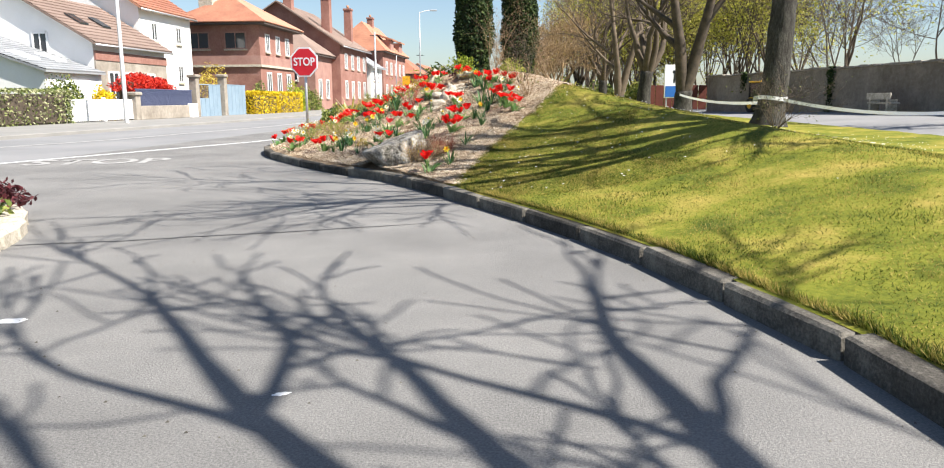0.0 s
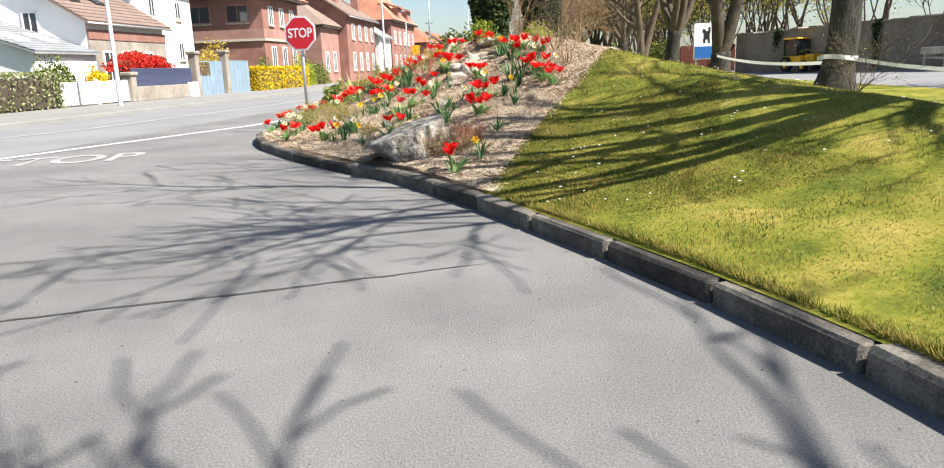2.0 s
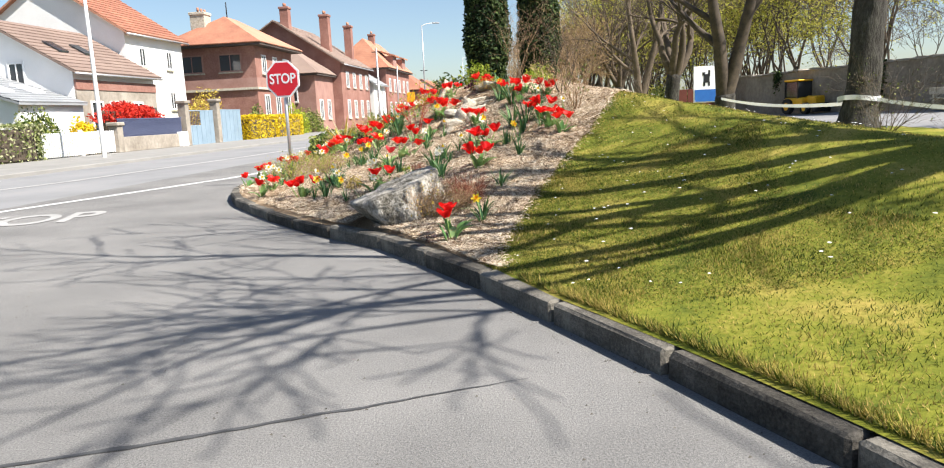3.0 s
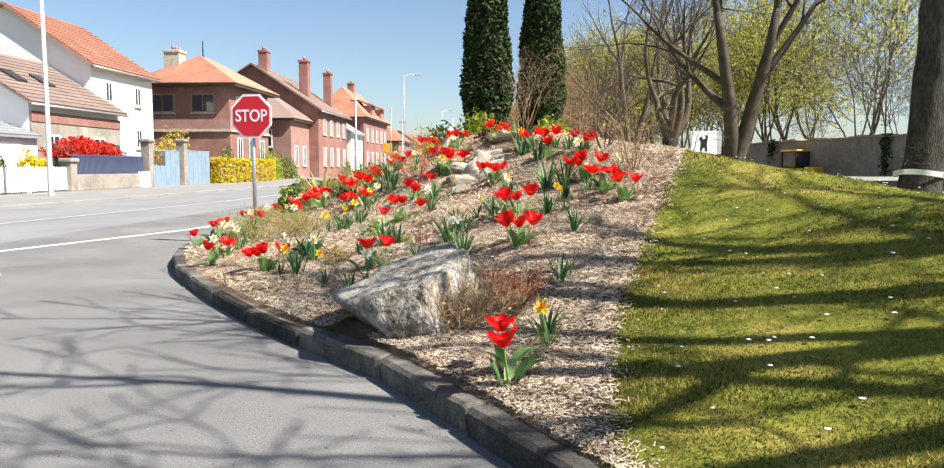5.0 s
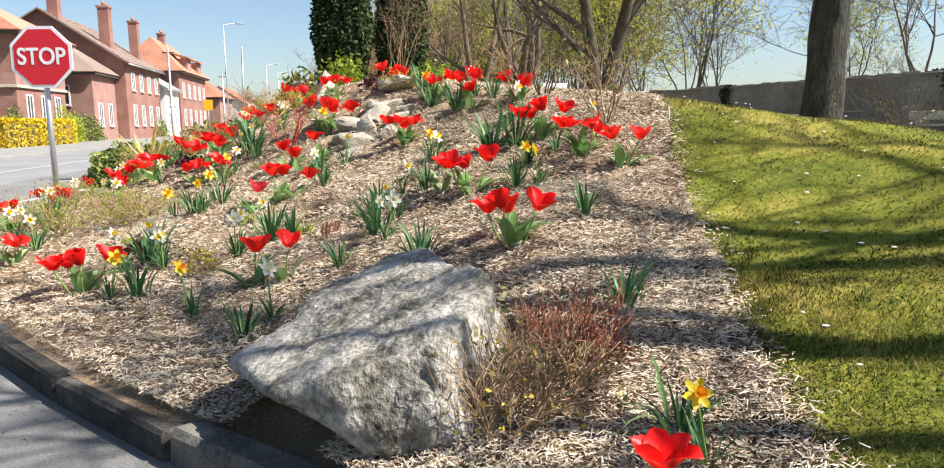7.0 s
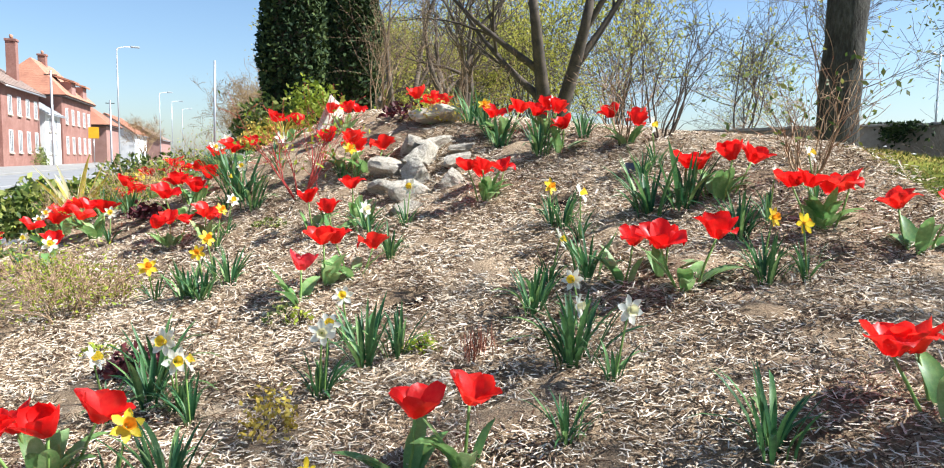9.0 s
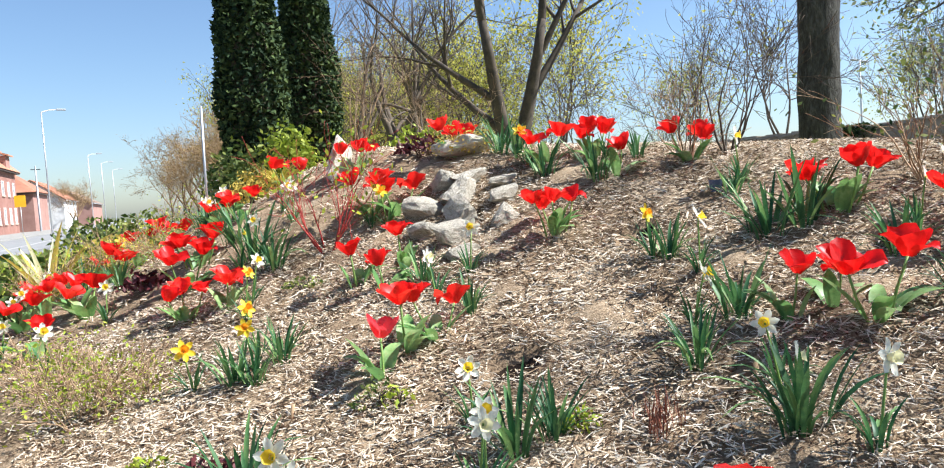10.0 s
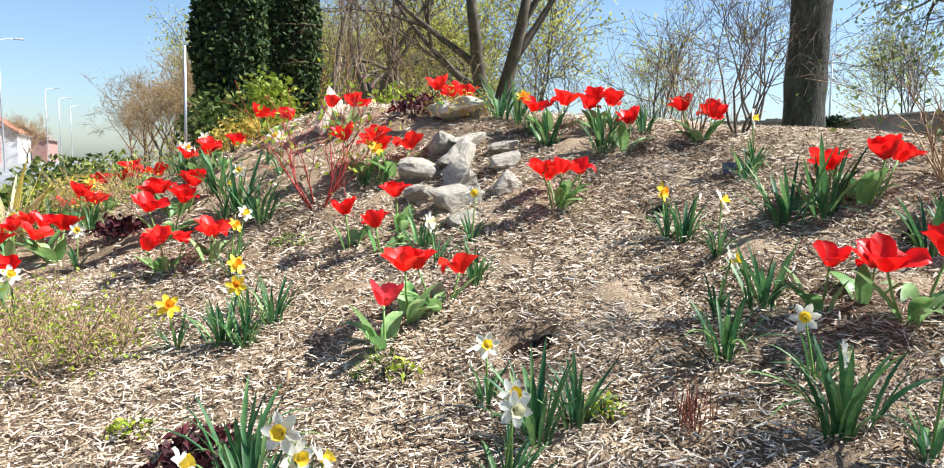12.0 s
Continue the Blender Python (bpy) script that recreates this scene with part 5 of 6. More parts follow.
TULIP_LABEL = {1: "single wide-open red tulip in the mulched bed", 2: "two wide-open red tulips on one clump of leaves", 3: "clump of three open red tulips with broad leaves", 4: "dense clump of four open red tulips with broad leaves"}
heads = [tulip_head(k, "petal_red", o) for k, o in enumerate((0.36, 0.52, 0.3, 0.62, 0.44))]
pink_head = tulip_head(11, "petal_pink", 0.42)


def tulip_plant(seed, n, head_set):
    rng = random.Random(seed)
    root = tagged(thing("tulip", 0, 0, 0), TULIP_LABEL[n], "tulip", "red tulips")
    for k in range(n):
        a = 2 * math.pi * k / n + rng.uniform(-0.5, 0.5)
        r = 0 if n == 1 else 0.02 + 0.012 * n
        lean = rng.uniform(0.02, 0.06) if n == 1 else rng.uniform(0.05, 0.11)
        foot = Vector((r * math.cos(a), r * math.sin(a), -0.01))
        h = rng.uniform(0.16, 0.24)
        top = foot + Vector((lean * math.cos(a), lean * math.sin(a), h))
        V, F = [], []
        tube(V, F, [foot, foot.lerp(top, 0.5) + Vector((0.008, 0, 0)), top], [0.006, 0.0055, 0.005], 6)
        hang("stem", mesh_of("stem", V, F, M["stem"]), root)
        tip = Matrix.Translation(top) @ Matrix.Rotation(rng.uniform(0, 6.28), 4, "Z") @ Matrix.Rotation(rng.uniform(0.0, 0.45), 4, "Y") @ Matrix.Diagonal((*[rng.uniform(0.95, 1.2)] * 3, 1))
        hang("flower", rng.choice(head_set), root, m=tip)
    for k in range(4 + n):
        V, F = [], []
        a = rng.uniform(0, 6.28)
        strap(V, F, (0.04 * math.cos(a), 0.04 * math.sin(a), -0.01), a, rng.uniform(0.17, 0.26), rng.uniform(0.055, 0.085), rng.uniform(0.2, 0.8), rng.uniform(0.3, 1.4), rng)
        hang("leaf", mesh_of("leaf", V, F, M["tulip_leaf"]), root)
    return root


tulip_kinds = {n: [tulip_plant(100 * n + k, n, heads) for k in range(3 if n < 4 else 2)] for n in (1, 2, 3, 4)}
used = set()


def plant_tulip(x, y, n, rng, size=1.0):
    src = rng.choice(tulip_kinds[n])
    m = Matrix.Translation((x, y, soil_at(x, y))) @ Matrix.Rotation(rng.uniform(0, 6.28), 4, "Z")
    s = size * rng.uniform(0.84, 1.02)
    if src in used:
        o = copy_thing(src, m)
    else:
        used.add(src)
        src.matrix_basis = m
        o = src
    o.scale = (s, s, s)
    return o


plant_rng = random.Random(6)
TULIPS_NEAR = [(-4.89, 17.65, 1), (-4.90, 18.17, 1), (-3.93, 15.83, 1), (-3.91, 16.22, 2), (-3.04, 15.03, 4), (-1.94, 14.50, 1), (-1.76, 14.48, 1), (-0.55, 13.85, 4), (0.28, 15.26, 4), (0.41, 14.83, 2), (-0.62, 11.74, 1), (-0.60, 11.48, 1)]
TULIPS_MIDDLE = [(-3.82, 19.48, 1), (-3.58, 19.13, 2), (-2.76, 18.89, 4), (-2.84, 18.51, 2), (-2.88, 18.01, 3), (-2.64, 17.93, 2), (-2.52, 19.84, 2), (-2.37, 19.50, 2), (-1.93, 19.64, 3), (-1.47, 19.14, 3), (-1.59, 18.33, 3), (-1.44, 18.14, 2), (-1.93, 17.47, 1), (-1.81, 17.28, 1), (-1.64, 17.46, 1), (-1.80, 16.47, 2), (-1.95, 16.46, 1)]
TULIPS_TOP = [(-0.85, 17.01, 4), (-0.83, 18.61, 3), (-0.38, 17.94, 2), (-0.11, 17.73, 3), (-0.17, 17.34, 1), (0.25, 17.12, 3), (0.15, 15.90, 4), (-0.72, 15.37, 1), (-0.56, 15.31, 1), (-0.55, 15.13, 2)]
TULIPS_BACK = [(-2.9, 20.6, 2), (-3.5, 21.2, 2), (-4.1, 20.8, 1), (-2.3, 20.9, 1), (-4.0, 19.9, 2), (-4.75, 18.2, 2), (-3.5, 18.9, 2), (-3.35, 19.6, 2), (-3.2, 20.2, 1), (-3.05, 20.8, 2), (-3.75, 18.4, 1), (-4.45, 18.6, 3), (-4.6, 18.9, 1), (-3.95, 19.3, 2), (-4.3, 19.3, 1)]
for spot in TULIPS_NEAR + TULIPS_MIDDLE + TULIPS_TOP + TULIPS_BACK:
    plant_tulip(*spot, plant_rng)
pink = tulip_plant(501, 1, [pink_head])
tagged(pink, "single half-open pinkish red tulip with broad leaves")
pink.matrix_basis = pose(-2.11, 16.31, soil_at(-2.11, 16.31), 0, 0, 70)


# ---- daffodils ----
def daffodil_head(seed, petal_mat, cup_mat):
    rng = random.Random(seed)
    V, F = [], []
    for k in range(6):
        a = k * math.pi / 3 + rng.gauss(0, 0.05)
        base = len(V)
        for u, w in ((0.0, 0.008), (0.35, 0.024), (0.7, 0.022), (1.0, 0.003)):
            for s in (-1, 0, 1):
                r = 0.007 + 0.04 * u
                x, y, z = r, s * w / 2, 0.004 * abs(s) + 0.006 * u * (1 + rng.gauss(0, 0.5))
                V.append((x * math.cos(a) - y * math.sin(a), x * math.sin(a) + y * math.cos(a), z))
        for i in range(3):
            for j in range(2):
                q = base + i * 3 + j
                F.append((q, q + 1, q + 4, q + 3))
    petals = mesh_of("flower", V, F, M[petal_mat])
    V, F, n = [], [], 12
    for r, z in ((0.008, 0.0), (0.011, 0.012), (0.013, 0.022), (0.018, 0.028)):
        for k in range(n):
            a = 2 * math.pi * k / n
            rr = r * (1 + (0.09 * math.sin(5 * a) if z > 0.02 else 0))
            V.append((rr * math.cos(a), rr * math.sin(a), z))
    for i in range(3):
        for k in range(n):
            F.append((i * n + k, i * n + (k + 1) % n, (i + 1) * n + (k + 1) % n, (i + 1) * n + k))
    F.append(tuple(range(n - 1, -1, -1)))
    return petals, mesh_of("trumpet", V, F, M[cup_mat])


DAFF = {"w": daffodil_head(1, "petal_white", "trumpet_yellow"), "o": daffodil_head(2, "petal_white", "trumpet_yellow"), "y": daffodil_head(3, "petal_yellow", "trumpet_orange"), "c": daffodil_head(4, "petal_white", "trumpet_cream")}
DAFF_LABEL = {"w": "white daffodil with a yellow trumpet and narrow leaves", "o": "pale daffodil with a deep yellow trumpet", "y": "bright yellow daffodil with an orange trumpet", "c": "creamy white daffodil in the mulched bed"}


def leaf_tuft(seed, n, h, spread, width=0.013):
    rng = random.Random(seed)
    V, F = [], []
    for k in range(n):
        a = rng.uniform(0, 6.28)
        r = spread * 0.35 * rng.random()
        strap(V, F, (r * math.cos(a), r * math.sin(a), -0.01), a, h * rng.uniform(0.65, 1.1), width * rng.uniform(0.7, 1.3), rng.uniform(0.03, 0.55), rng.uniform(0.0, 1.0) if rng.random() < 0.8 else rng.uniform(1.2, 2.2), rng, 5)
    return mesh_of("leaf_tuft", V, F, M["daffodil_leaf"])


small_tufts = [leaf_tuft(k, 11, 0.2, 0.08) for k in range(3)]
big_tufts = [leaf_tuft(10 + k, 22, 0.29, 0.2, 0.016) for k in range(4)]


def daffodil(x, y, kind, rng, tuft=None, n=1):
    root = tagged(thing("daffodil", x, y, soil_at(x, y), rng.uniform(0, 6.28)), DAFF_LABEL[kind], "daffodil", "daffodils")
    hang("leaf_tuft", tuft or rng.choice(small_tufts), root)
    for k in range(n):
        a = rng.uniform(0, 6.28)
        h = rng.uniform(0.2, 0.28)
        top = Vector((0.05 * math.cos(a), 0.05 * math.sin(a), h))
        V, F = [], []
        tube(V, F, [Vector((0, 0, -0.01)), top * 0.6, top], [0.0045, 0.004, 0.0035], 5)
        hang("stem", mesh_of("stem", V, F, M["stem"]), root)
        yaw = -math.pi / 2 + 0.5 + rng.gauss(0, 0.6) - root.rotation_euler.z
        m = Matrix.Translation(top) @ Matrix.Rotation(yaw, 4, "Z") @ Matrix.Rotation(rng.uniform(1.0, 1.5), 4, "Y") @ Matrix.Rotation(rng.random(), 4, "Z") @ Matrix.Diagonal((*[rng.uniform(1.0, 1.25)] * 3, 1))
        f = hang("flower", DAFF[kind][0], root, m=m)
        hang("trumpet", DAFF[kind][1], f)


DAFF_NEAR = [(-2.80, 14.75, "y"), (-2.22, 14.18, "y"), (-0.24, 15.04, "y"), (-0.13, 14.88, "y"), (-0.38, 12.04, "y"), (-1.77, 13.84, "c"), (-3.94, 16.71, "w"), (-4.10, 16.46, "w"), (-3.98, 18.60, "w"), (-2.60, 15.24, "w"), (-2.91, 15.44, "w"), (-2.65, 15.36, "w"), (-2.13, 15.21, "c"), (0.49, 15.53, "w"), (0.15, 15.48, "w")]
DAFF_MIDDLE = [(-2.09, 19.14, "w"), (-2.07, 18.77, "c"), (-2.37, 18.52, "w"), (-2.50, 18.42, "w"), (-2.50, 17.84, "w"), (-2.56, 17.64, "y"), (-2.55, 17.09, "y"), (-2.60, 16.80, "y"), (-2.88, 16.93, "y"), (-1.38, 17.04, "w"), (-1.63, 16.92, "c"), (-1.95, 15.67, "o"), (-2.11, 15.19, "w"), (-2.65, 15.38, "w"), (-0.69, 16.29, "y"), (-0.65, 15.98, "w"), (-0.98, 15.63, "w")]
DAFF_TOP = [(-1.06, 15.09, "o"), (0.16, 16.58, "w"), (-0.49, 18.02, "y"), (-0.06, 17.64, "w"), (-1.64, 18.16, "y"), (-1.55, 18.07, "y"), (-3.35, 18.55, "w"), (-3.63, 18.00, "w"), (-1.23, 14.87, "c"), (-1.16, 14.64, "c"), (-2.45, 19.59, "c")]
DAFF_BACK = [(-4.55, 18.0, "w"), (-4.35, 17.4, "w"), (-4.5, 18.5, "w"), (-4.0, 19.4, "w"), (-3.9, 20.0, "w"), (-2.6, 19.9, "w"), (-4.6, 19.6, "c"), (-3.3, 20.5, "y")]
for x, y, kind in DAFF_NEAR + DAFF_MIDDLE + DAFF_TOP:
    daffodil(x, y, kind, plant_rng)
for x, y, kind in DAFF_BACK:
    daffodil(x, y, kind, plant_rng, None, plant_rng.randint(1, 3))

TUFTS_NEAR = [(-2.64, 14.74, 1.1), (-2.77, 15.51, 1.1), (-1.90, 13.74, 0.8), (-1.45, 14.40, 0.7), (-1.01, 14.00, 1), (-0.26, 13.03, 0.9), (-0.09, 14.07, 0.8), (-0.29, 14.94, 0.9), (-4.11, 17.59, 1.3), (-0.39, 12.20, 0.9)]
TUFTS_TOP = [(-2.40, 18.50, 1.6), (-2.48, 19.00, 1.4), (-2.31, 18.20, 1.3), (-2.69, 16.81, 1), (-2.62, 16.70, 0.8), (-2.46, 16.87, 0.9), (-1.16, 15.39, 1), (-0.81, 15.55, 1.1), (-1.92, 15.39, 1.1), (-1.78, 15.37, 0.9), (-1.21, 14.86, 1.2), (-0.24, 15.97, 1.4), (-0.05, 15.93, 1.4), (-0.65, 16.21, 0.9), (-0.53, 18.39, 1.3), (-0.47, 18.22, 1.2), (-0.50, 17.75, 1.1), (-0.31, 17.40, 1.3), (0.09, 17.49, 0.9), (0.02, 16.50, 0.8), (-1.57, 16.59, 0.8), (-0.08, 15.40, 1), (-2.76, 15.76, 1.1), (-1.62, 17.18, 0.9), (-2.65, 20.13, 1)]
TUFTS_BACK = [(-4.4, 18.1, 1.0), (-3.3, 19.3, 1.0), (-4.0, 16.9, 0.9), (-3.6, 20.0, 1.1), (-2.6, 20.2, 1.0)]
for k, (x, y, s) in enumerate(TUFTS_NEAR + TUFTS_TOP + TUFTS_BACK):
    root = tagged(thing("daffodil_foliage", x, y, soil_at(x, y), k * 1.3, size=s), "large dense clump of blue-green daffodil leaves" if s > 1.25 else "tuft of narrow dark green daffodil leaves without flowers", "plant", "daffodil foliage")
    hang("leaf_tuft", big_tufts[k % 4], root)


# ---- shrubs and low plants of the bed ----
def twiggy(name, x, y, n, h, spread, mat, label, category="shrub", depth=2, radius=0.006, leaves=None, nl=0, size=0.02):
    rng = random.Random(int(abs(x * 100) + y * 7))
    root = tagged(thing(name, x, y, soil_at(x, y) - 0.02), label, category)
    V, F, ends = [], [], []
    for k in range(n):
        a = rng.uniform(0, 6.28)
        way = Vector((math.cos(a) * spread, math.sin(a) * spread, 1))
        branch(rng, V, F, Vector((0.04 * math.cos(a), 0.04 * math.sin(a), 0)), way, h * rng.uniform(0.4, 0.6), radius, depth, ends, (3, 3, 4), 0.1, 0.25, (1, 2), 0.0016)
    hang("brushwood", mesh_of("brushwood", V, F, M[mat]), root)
    if leaves:
        LV, LF = [], []
        for k in range(nl):
            leaf_quad(rng, LV, LF, rng.choice(ends) + Vector((rng.gauss(0, 0.05), rng.gauss(0, 0.05), rng.gauss(-0.04, 0.06))), size * rng.uniform(0.6, 1.4))
        hang("foliage", mesh_of("foliage", LV, LF, M[leaves], False), root)
    return root


twiggy("dogwood", -1.96, 18.11, 9, 0.75, 0.5, "red_twig", "red-stemmed dogwood with a few fresh leaves", leaves="lime_leaf", nl=160, radius=0.007)
twiggy("bare_shrub", 0.49, 17.06, 7, 0.9, 0.55, "twig", "bare many-stemmed shrub on top of the bed", depth=3, radius=0.009)
twiggy("bare_shrub", 0.27, 17.2, 10, 0.7, 0.55, "dry_stalk", "dry twiggy shrub among the red tulips", radius=0.006)
twiggy("bare_shrub", 0.62, 15.75, 12, 0.75, 0.5, "dry_stalk", "dry twiggy shrub at the edge of the bed", radius=0.006, leaves="box_leaf", nl=120)
twiggy("bare_shrub", 2.1, 19.6, 5, 1.1, 0.6, "twig", "bare many-stemmed shrub on top of the bed", depth=3, radius=0.01)
twiggy("bare_shrub", -0.45, 23.2, 9, 1.7, 0.4, "dry_stalk", "tall pale dry shrub in front of the cypresses", depth=3, radius=0.012)
twiggy("bare_shrub", 1.2, 24.0, 9, 1.7, 0.5, "dry_stalk", "tall pale dry shrub in front of the cypresses", depth=3, radius=0.012)
twiggy("bare_shrub", 6.2, 19.3, 14, 1.3, 0.7, "twig", "scrubby shrub beside the lime tree", depth=3, radius=0.008, leaves="box_leaf", nl=160)
twiggy("dry_plant", -0.55, 12.72, 40, 0.3, 1.2, "reed_brown", "mat of dry russet stems beside the boulder", "plant", radius=0.003)
twiggy("dry_plant", -0.72, 12.5, 34, 0.32, 1.0, "dry_stalk", "tangle of dry straw-coloured stems beside the boulder", "plant", radius=0.003, leaves="box_leaf", nl=140, size=0.012)
twiggy("dry_plant", -0.92, 12.36, 26, 0.34, 0.7, "dry_stalk", "tangle of dry stems against the boulder", "plant", radius=0.003, leaves="gold_grass", nl=130, size=0.012)
for x, y, h in ((-3.37, 16.98, 0.34), (-3.5, 17.35, 0.36), (-3.15, 17.1, 0.3), (-3.6, 17.7, 0.34), (-4.3, 18.6, 0.34), (-4.35, 17.8, 0.34), (-3.9, 17.3, 0.3), (-4.6, 18.4, 0.32), (-4.5, 19.2, 0.36), (-3.0, 19.6, 0.4), (-3.9, 19.9, 0.45), (-3.4, 20.3, 0.45), (-2.7, 20.9, 0.5)):
    twiggy("heath_shrub", x, y, 16, h, 0.8, "dry_stalk", "airy yellow-green heath-like shrub in the mulch", radius=0.003, leaves="lime_leaf", nl=420, size=0.011)
for k, (x, y, r, h, n, mt, size, lab) in enumerate(((-2.85, 15.92, 0.17, 0.11, 260, "dark_red_leaf", 0.026, "low dark red heuchera"), (-3.1, 18.9, 0.2, 0.14, 260, "dark_red_leaf", 0.03, "low dark red heuchera"),
                                                    (-0.95, 19.0, 0.25, 0.16, 260, "dark_red_leaf", 0.03, "low dark red heuchera"), (-2.13, 16.02, 0.09, 0.1, 60, "lime_leaf", 0.014, "small yellow-green seedling"),
                                                    (-3.07, 16.29, 0.1, 0.07, 80, "lime_leaf", 0.014, "small yellow-green seedling"), (-1.68, 15.38, 0.09, 0.08, 120, "lime_leaf", 0.011, "small mossy green cushion"),
                                                    (-2.18, 17.77, 0.16, 0.06, 160, "box_leaf", 0.014, "flat dark green cushion plant"), (-2.21, 16.1, 0.1, 0.12, 90, "box_leaf", 0.012, "small green seedling"),
                                                    (-2.32, 15.01, 0.12, 0.2, 260, "gold_grass", 0.013, "small golden heather"), (-0.75, 18.6, 0.3, 0.26, 600, "gold_grass", 0.013, "olive moss cushion on the rock"),
                                                    (-2.15, 20.4, 0.3, 0.3, 600, "gold_grass", 0.022, "golden leafy shrub"), (-2.05, 23.2, 0.5, 0.8, 1500, "box_leaf", 0.045, "glossy light green shrub before the cypress"),
                                                    (-1.35, 23.4, 0.5, 0.75, 1100, "lime_leaf", 0.04, "glossy light green shrub before the cypress"), (-4.35, 21.6, 0.8, 0.62, 2800, "box_leaf", 0.05, "fresh green leafy shrub by the kerb"),
                                                    (-4.5, 23.0, 0.9, 0.65, 2400, "lime_leaf", 0.05, "fresh green leafy shrub by the kerb"), (-3.4, 22.6, 0.6, 0.36, 1100, "gold_grass", 0.03, "yellowish shrub behind the tulips"),
                                                    (0.1, 22.4, 0.4, 0.4, 700, "lime_leaf", 0.035, "light green shrub on top of the bed"), (-3.6, 25.0, 1.1, 0.75, 2200, "box_leaf", 0.05, "leafy shrub at the end of the bed"))):
    leafy("low_plant" if h < 0.3 else "leafy_shrub", 300 + k, ball_shape(r, r, h), n, size, mt, lab + " in the flower bed" if "bed" not in lab and "kerb" not in lab else lab, "plant", None, "", (x, y, soil_at(x, y)))

yucca = tagged(thing("yucca", -3.95, 20.6, soil_at(-3.95, 20.6)), "pale striped sword-leaved yucca in the bed", "plant")
yr = random.Random(3)
for k in range(16):
    V, F = [], []
    strap(V, F, (0, 0, 0), yr.uniform(0, 6.28), yr.uniform(0.5, 0.8), 0.05, yr.uniform(0.2, 0.8), yr.uniform(0, 0.4), yr)
    hang("leaf", mesh_of("leaf", V, F, M["gold_grass" if k % 3 else "trumpet_cream"]), yucca)
gold = tagged(thing("ornamental_grass", -1.95, 20.3, soil_at(-1.95, 20.3)), "arching tuft of golden ornamental grass", "plant")
V, F = [], []
for k in range(70):
    strap(V, F, (0, 0, 0), yr.uniform(0, 6.28), yr.uniform(0.25, 0.42), 0.008, yr.uniform(0.3, 0.9), yr.uniform(0.5, 1.4), yr, 5)
hang("blades", mesh_of("blades", V, F, M["gold_grass"]), gold)
for x, y in ((-1.52, 15.15), (-1.47, 15.2)):
    t = tagged(thing("dry_tuft", x, y, soil_at(x, y)), "small tuft of dry reddish stalks", "plant", "dry tufts")
    V, F = [], []
    for k in range(40):
        strap(V, F, (yr.gauss(0, 0.03), yr.gauss(0, 0.03), 0), yr.uniform(0, 6.28), yr.uniform(0.06, 0.14), 0.004, yr.uniform(0, 0.4), yr.uniform(0, 0.3), yr, 3)
    hang("brushwood", mesh_of("brushwood", V, F, M["reed_brown"]), t)
for x, y, h, r in ((-2.62, 19.88, 1.1, 0.011), (-2.53, 16.26, 0.09, 0.008), (-1.09, 15.18, 0.08, 0.011), (-1.05, 15.22, 0.07, 0.009)):
    root = tagged(thing("garden_stake", x, y, soil_at(x, y) - 0.03), "thin grey garden stake pushed into the mulch" if h > 0.3 else "short cut stub of a stem in the mulch", "stake")
    V, F = rod(0, 0, 0, 0.02, 0.01, h, r)
    hang("cane", mesh_of("cane", V, F, M["galvanised" if h > 0.3 else "dry_stalk"]), root)
pot = tagged(thing("plant_label", 0.0, 16.61, soil_at(0, 16.61)), "small dark blue plastic cup in the mulch", "cup")
bm = bmesh.new()
bmesh.ops.create_cone(bm, cap_ends=True, segments=16, radius1=0.03, radius2=0.04, depth=0.07, matrix=Matrix.Translation((0, 0, 0.03)))
part("cup", bm, M["navy_paint"], pot)
for k, (x, y, r) in enumerate(HOLES):
    V, F, n = [(0, 0, bed_height(x, y) - quick(x, y) + 0.006)], [], 18
    for ring in (0.4, 0.75, 1.0):
        for j in range(n):
            a = 2 * math.pi * j / n
            rr = r * 0.85 * ring * (1 + 0.35 * noise.noise((math.cos(a) * 2, math.sin(a) * 2, k * 7)))
            px, py = x + rr * math.cos(a), y + rr * 0.75 * math.sin(a)
            V.append((px - x, py - y, bed_height(px, py) - quick(x, y) + (0.006 if ring < 1 else -0.006)))
    F = [(0, 1 + j, 1 + (j + 1) % n) for j in range(n)]
    for i in range(2):
        F += [(1 + i * n + j, 1 + i * n + n + j, 1 + i * n + n + (j + 1) % n, 1 + i * n + (j + 1) % n) for j in range(n)]
    ob = tagged(hang("soil_patch", mesh_of("soil_patch", V, F, M["soil"])), "hollow of bare dark soil in the mulch", "soil", "soil hollows")
    ob.location = (x, y, quick(x, y))


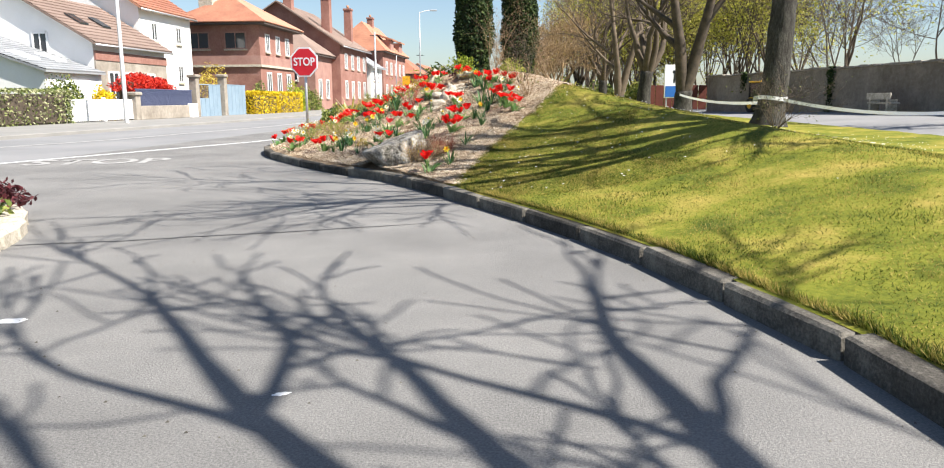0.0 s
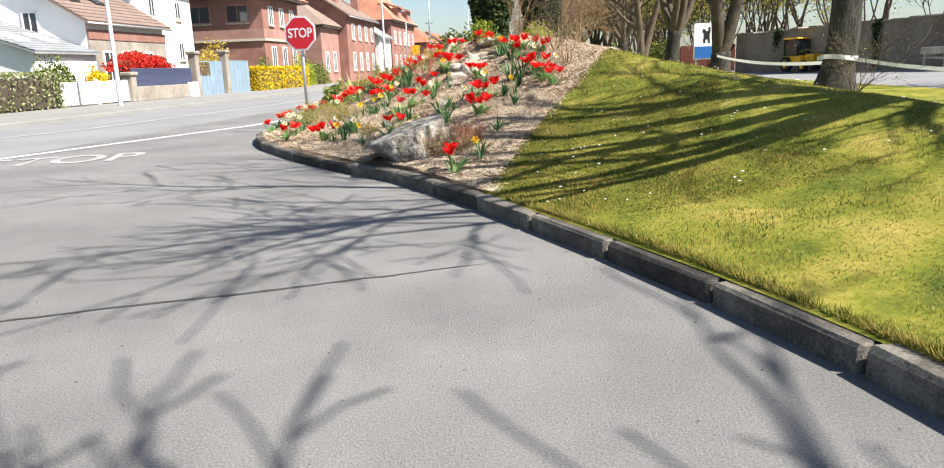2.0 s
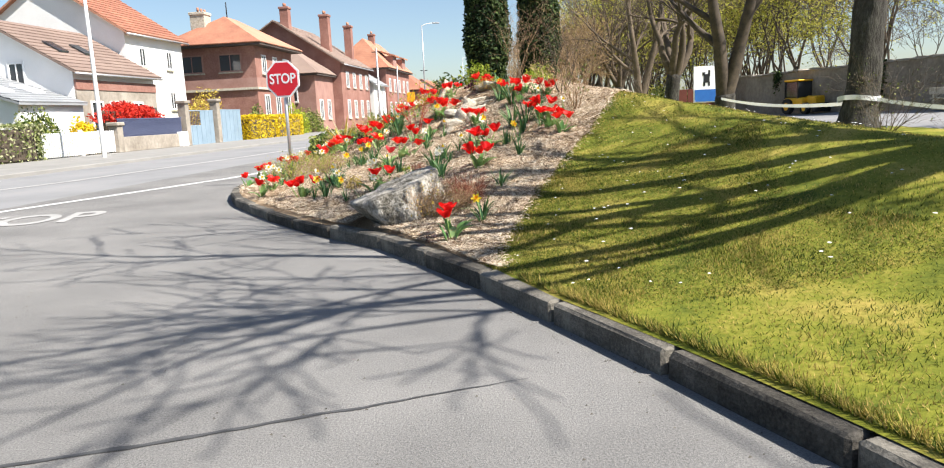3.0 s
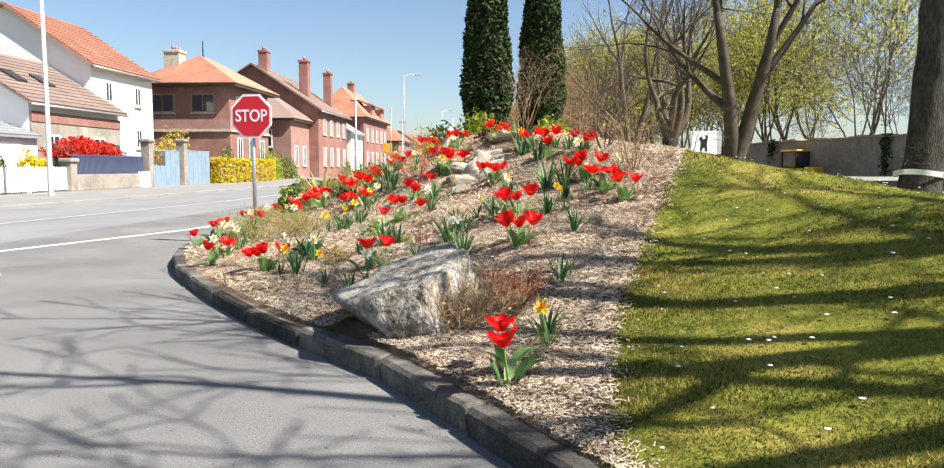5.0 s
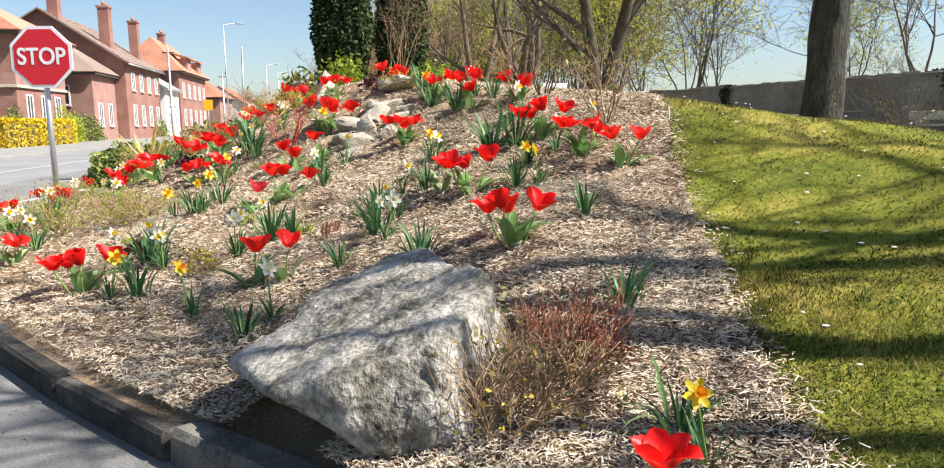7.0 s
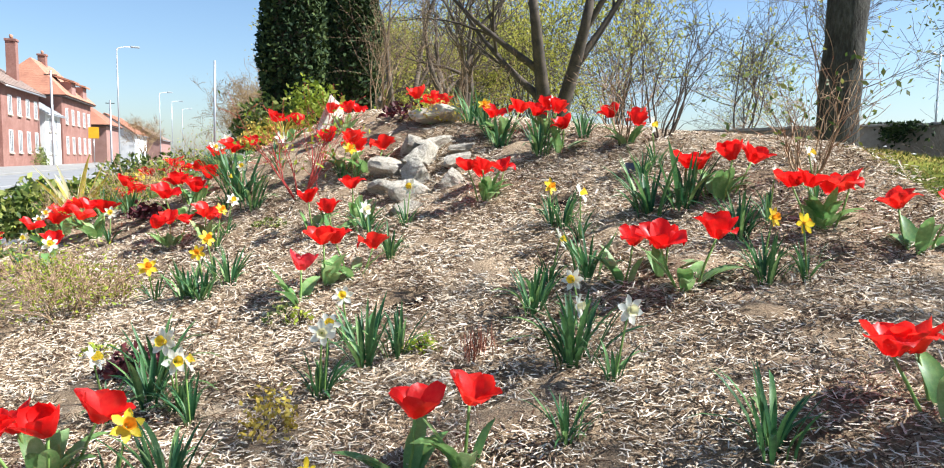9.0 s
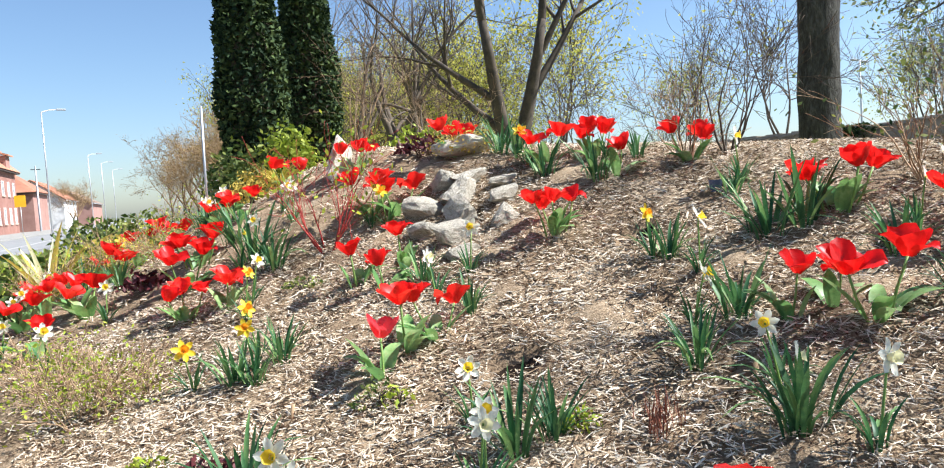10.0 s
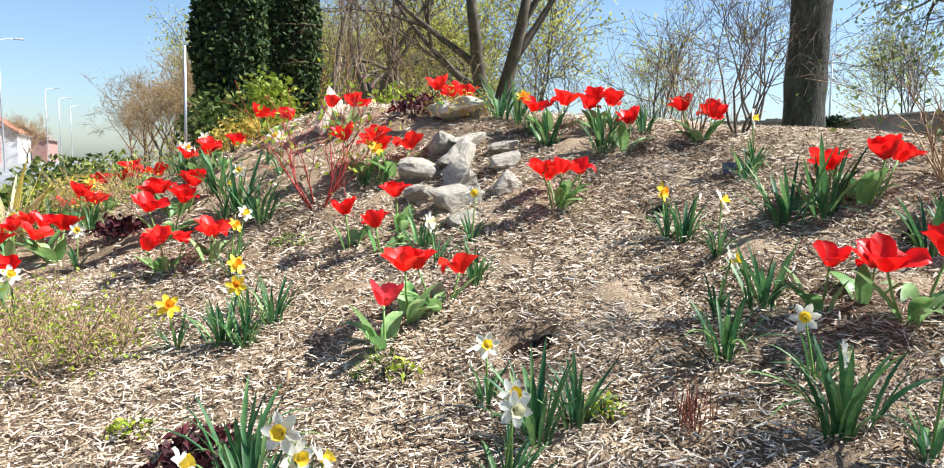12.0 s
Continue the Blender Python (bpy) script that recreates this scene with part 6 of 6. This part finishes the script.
# ---- wood chips, grass and daisies ----
def chips(seed, n, pick, size):
    rng = random.Random(seed)
    V, F = [], []
    while len(F) < n * 3:
        x, y = pick(rng)
        if x < interp(KERB, y) + 0.16 or x > interp(BED_EDGE, y) + abs(rng.gauss(0, 0.07)):
            continue
        if dip(x, y) > (0.03 if y > 14 else 0.07):
            continue
        l, w = size * rng.uniform(0.5, 1.7), size * rng.uniform(0.08, 0.22)
        a, tilt = rng.uniform(0, 6.28), rng.gauss(0, 0.28)
        c = Vector((x, y, soil_at(x, y) + rng.uniform(0.008, 0.026)))
        u = Vector((math.cos(a), math.sin(a), tilt)) * l
        s = Vector((-math.sin(a), math.cos(a), rng.gauss(0, 0.3))) * w
        up = Vector((0, 0, w * 0.7))
        k = len(V)
        V += [c - u - s, c - u + s, c - u * 0.9 + up, c + u - s, c + u + s, c + u * 0.9 + up]
        F += [(k, k + 2, k + 5, k + 3), (k + 1, k + 4, k + 5, k + 2), (k, k + 3, k + 4, k + 1)]
    return V, F


V, F = chips(1, 105000, lambda r: (r.uniform(-3.6, 1.2), 13.2 + 5.2 * r.random() ** 1.2), 0.0135)
V2, F2 = chips(2, 56000, lambda r: (r.uniform(-2.6, 0.3), r.uniform(10.4, 13.4)), 0.0125)
V3, F3 = chips(3, 16000, lambda r: (r.uniform(-5.4, 2.0), r.uniform(15, 22)), 0.023)
for v, f in ((V2, F2), (V3, F3)):
    k = len(V)
    V += v
    F += [tuple(i + k for i in q) for q in f]
tagged(hang("wood_chips", mesh_of("wood_chips", V, F, M["chip"], False)), "loose pale wood chips and straw covering the bed", "mulch", "", "stuff")

grass_rng = random.Random(8)
V, F = [], []
for k in range(230000):
    y = 3.5 + 14.5 * grass_rng.random() if k % 3 else 9.3 + 3.8 * grass_rng.random()
    lo = interp(KERB, y) + 0.15 if y < 9.9 else interp(BED_EDGE, y) - abs(grass_rng.gauss(0, 0.04))
    lo = max(lo, interp(KERB, y) + 0.15)
    x = lo + (4.5 if k % 3 else 2.2) * grass_rng.random() ** 1.25
    z = quick(x, y)
    h = grass_rng.uniform(0.008, 0.024) * (0.55 + 0.8 * abs(noise.noise((x * 1.1, y * 1.1, 7))) * 2)
    a = grass_rng.uniform(0, 6.28)
    w = 0.0026 if y < 13 else 0.004
    b = len(V)
    V += [(x - w * math.cos(a), y - w * math.sin(a), z), (x + w * math.cos(a), y + w * math.sin(a), z), (x + grass_rng.gauss(0, 0.012), y + grass_rng.gauss(0, 0.012), z + h)]
    F.append((b, b + 1, b + 2))
for k in range(9000):
    y = grass_rng.uniform(3.2, 10.2)
    x = interp(KERB, y) + 0.13 + abs(grass_rng.gauss(0, 0.035))
    z = quick(x, y)
    h, a, b = grass_rng.uniform(0.02, 0.065), grass_rng.uniform(0, 6.28), len(V)
    V += [(x - 0.003 * math.cos(a), y - 0.003 * math.sin(a), z), (x + 0.003 * math.cos(a), y + 0.003 * math.sin(a), z), (x + grass_rng.gauss(-0.012, 0.02), y + grass_rng.gauss(0, 0.02), z + h)]
    F.append((b, b + 1, b + 2))
tagged(hang("grass", mesh_of("grass", V, F, M["blade"], False)), "short mossy grass blades, green and straw-yellow", "grass", "", "stuff")

V, F = [], []
for k in range(420):
    if k % 3:
        x, y = grass_rng.uniform(3.0, 8.5), grass_rng.gauss(15.5, 2.5)
    else:
        y = grass_rng.uniform(9.5, 17)
        x = interp(BED_EDGE, y) + 0.15 + 3 * grass_rng.random()
    z = quick(x, y) + 0.035
    r = grass_rng.uniform(0.009, 0.016)
    b = len(V)
    V.append((x, y, z + 0.004))
    V += [(x + r * math.cos(j * 1.047), y + r * math.sin(j * 1.047), z) for j in range(6)]
    F += [(b, b + 1 + j, b + 1 + (j + 1) % 6) for j in range(6)]
tagged(hang("daisies", mesh_of("daisies", V, F, M["daisy"], False)), "small white daisies scattered in the lawn", "flowers", "", "stuff")
V, F = [], []
for k in range(700):
    x, y = grass_rng.uniform(-4, 2.5), grass_rng.uniform(2, 14)
    if x > interp(KERB, y) - 0.05:
        x = interp(KERB, y) - abs(grass_rng.gauss(0, 0.12)) - 0.03
    r = grass_rng.uniform(0.002, 0.008)
    b = len(V)
    V += [(x - r, y - r, 0.001), (x + r, y - r * 0.6, 0.001), (x, y + r, 0.001), (x, y, r)]
    F += [(b, b + 1, b + 3), (b + 1, b + 2, b + 3), (b + 2, b, b + 3)]
tagged(hang("grit", mesh_of("grit", V, F, M["kerb"], False)), "scattered grit and crumbs on the asphalt", "grit", "", "stuff")
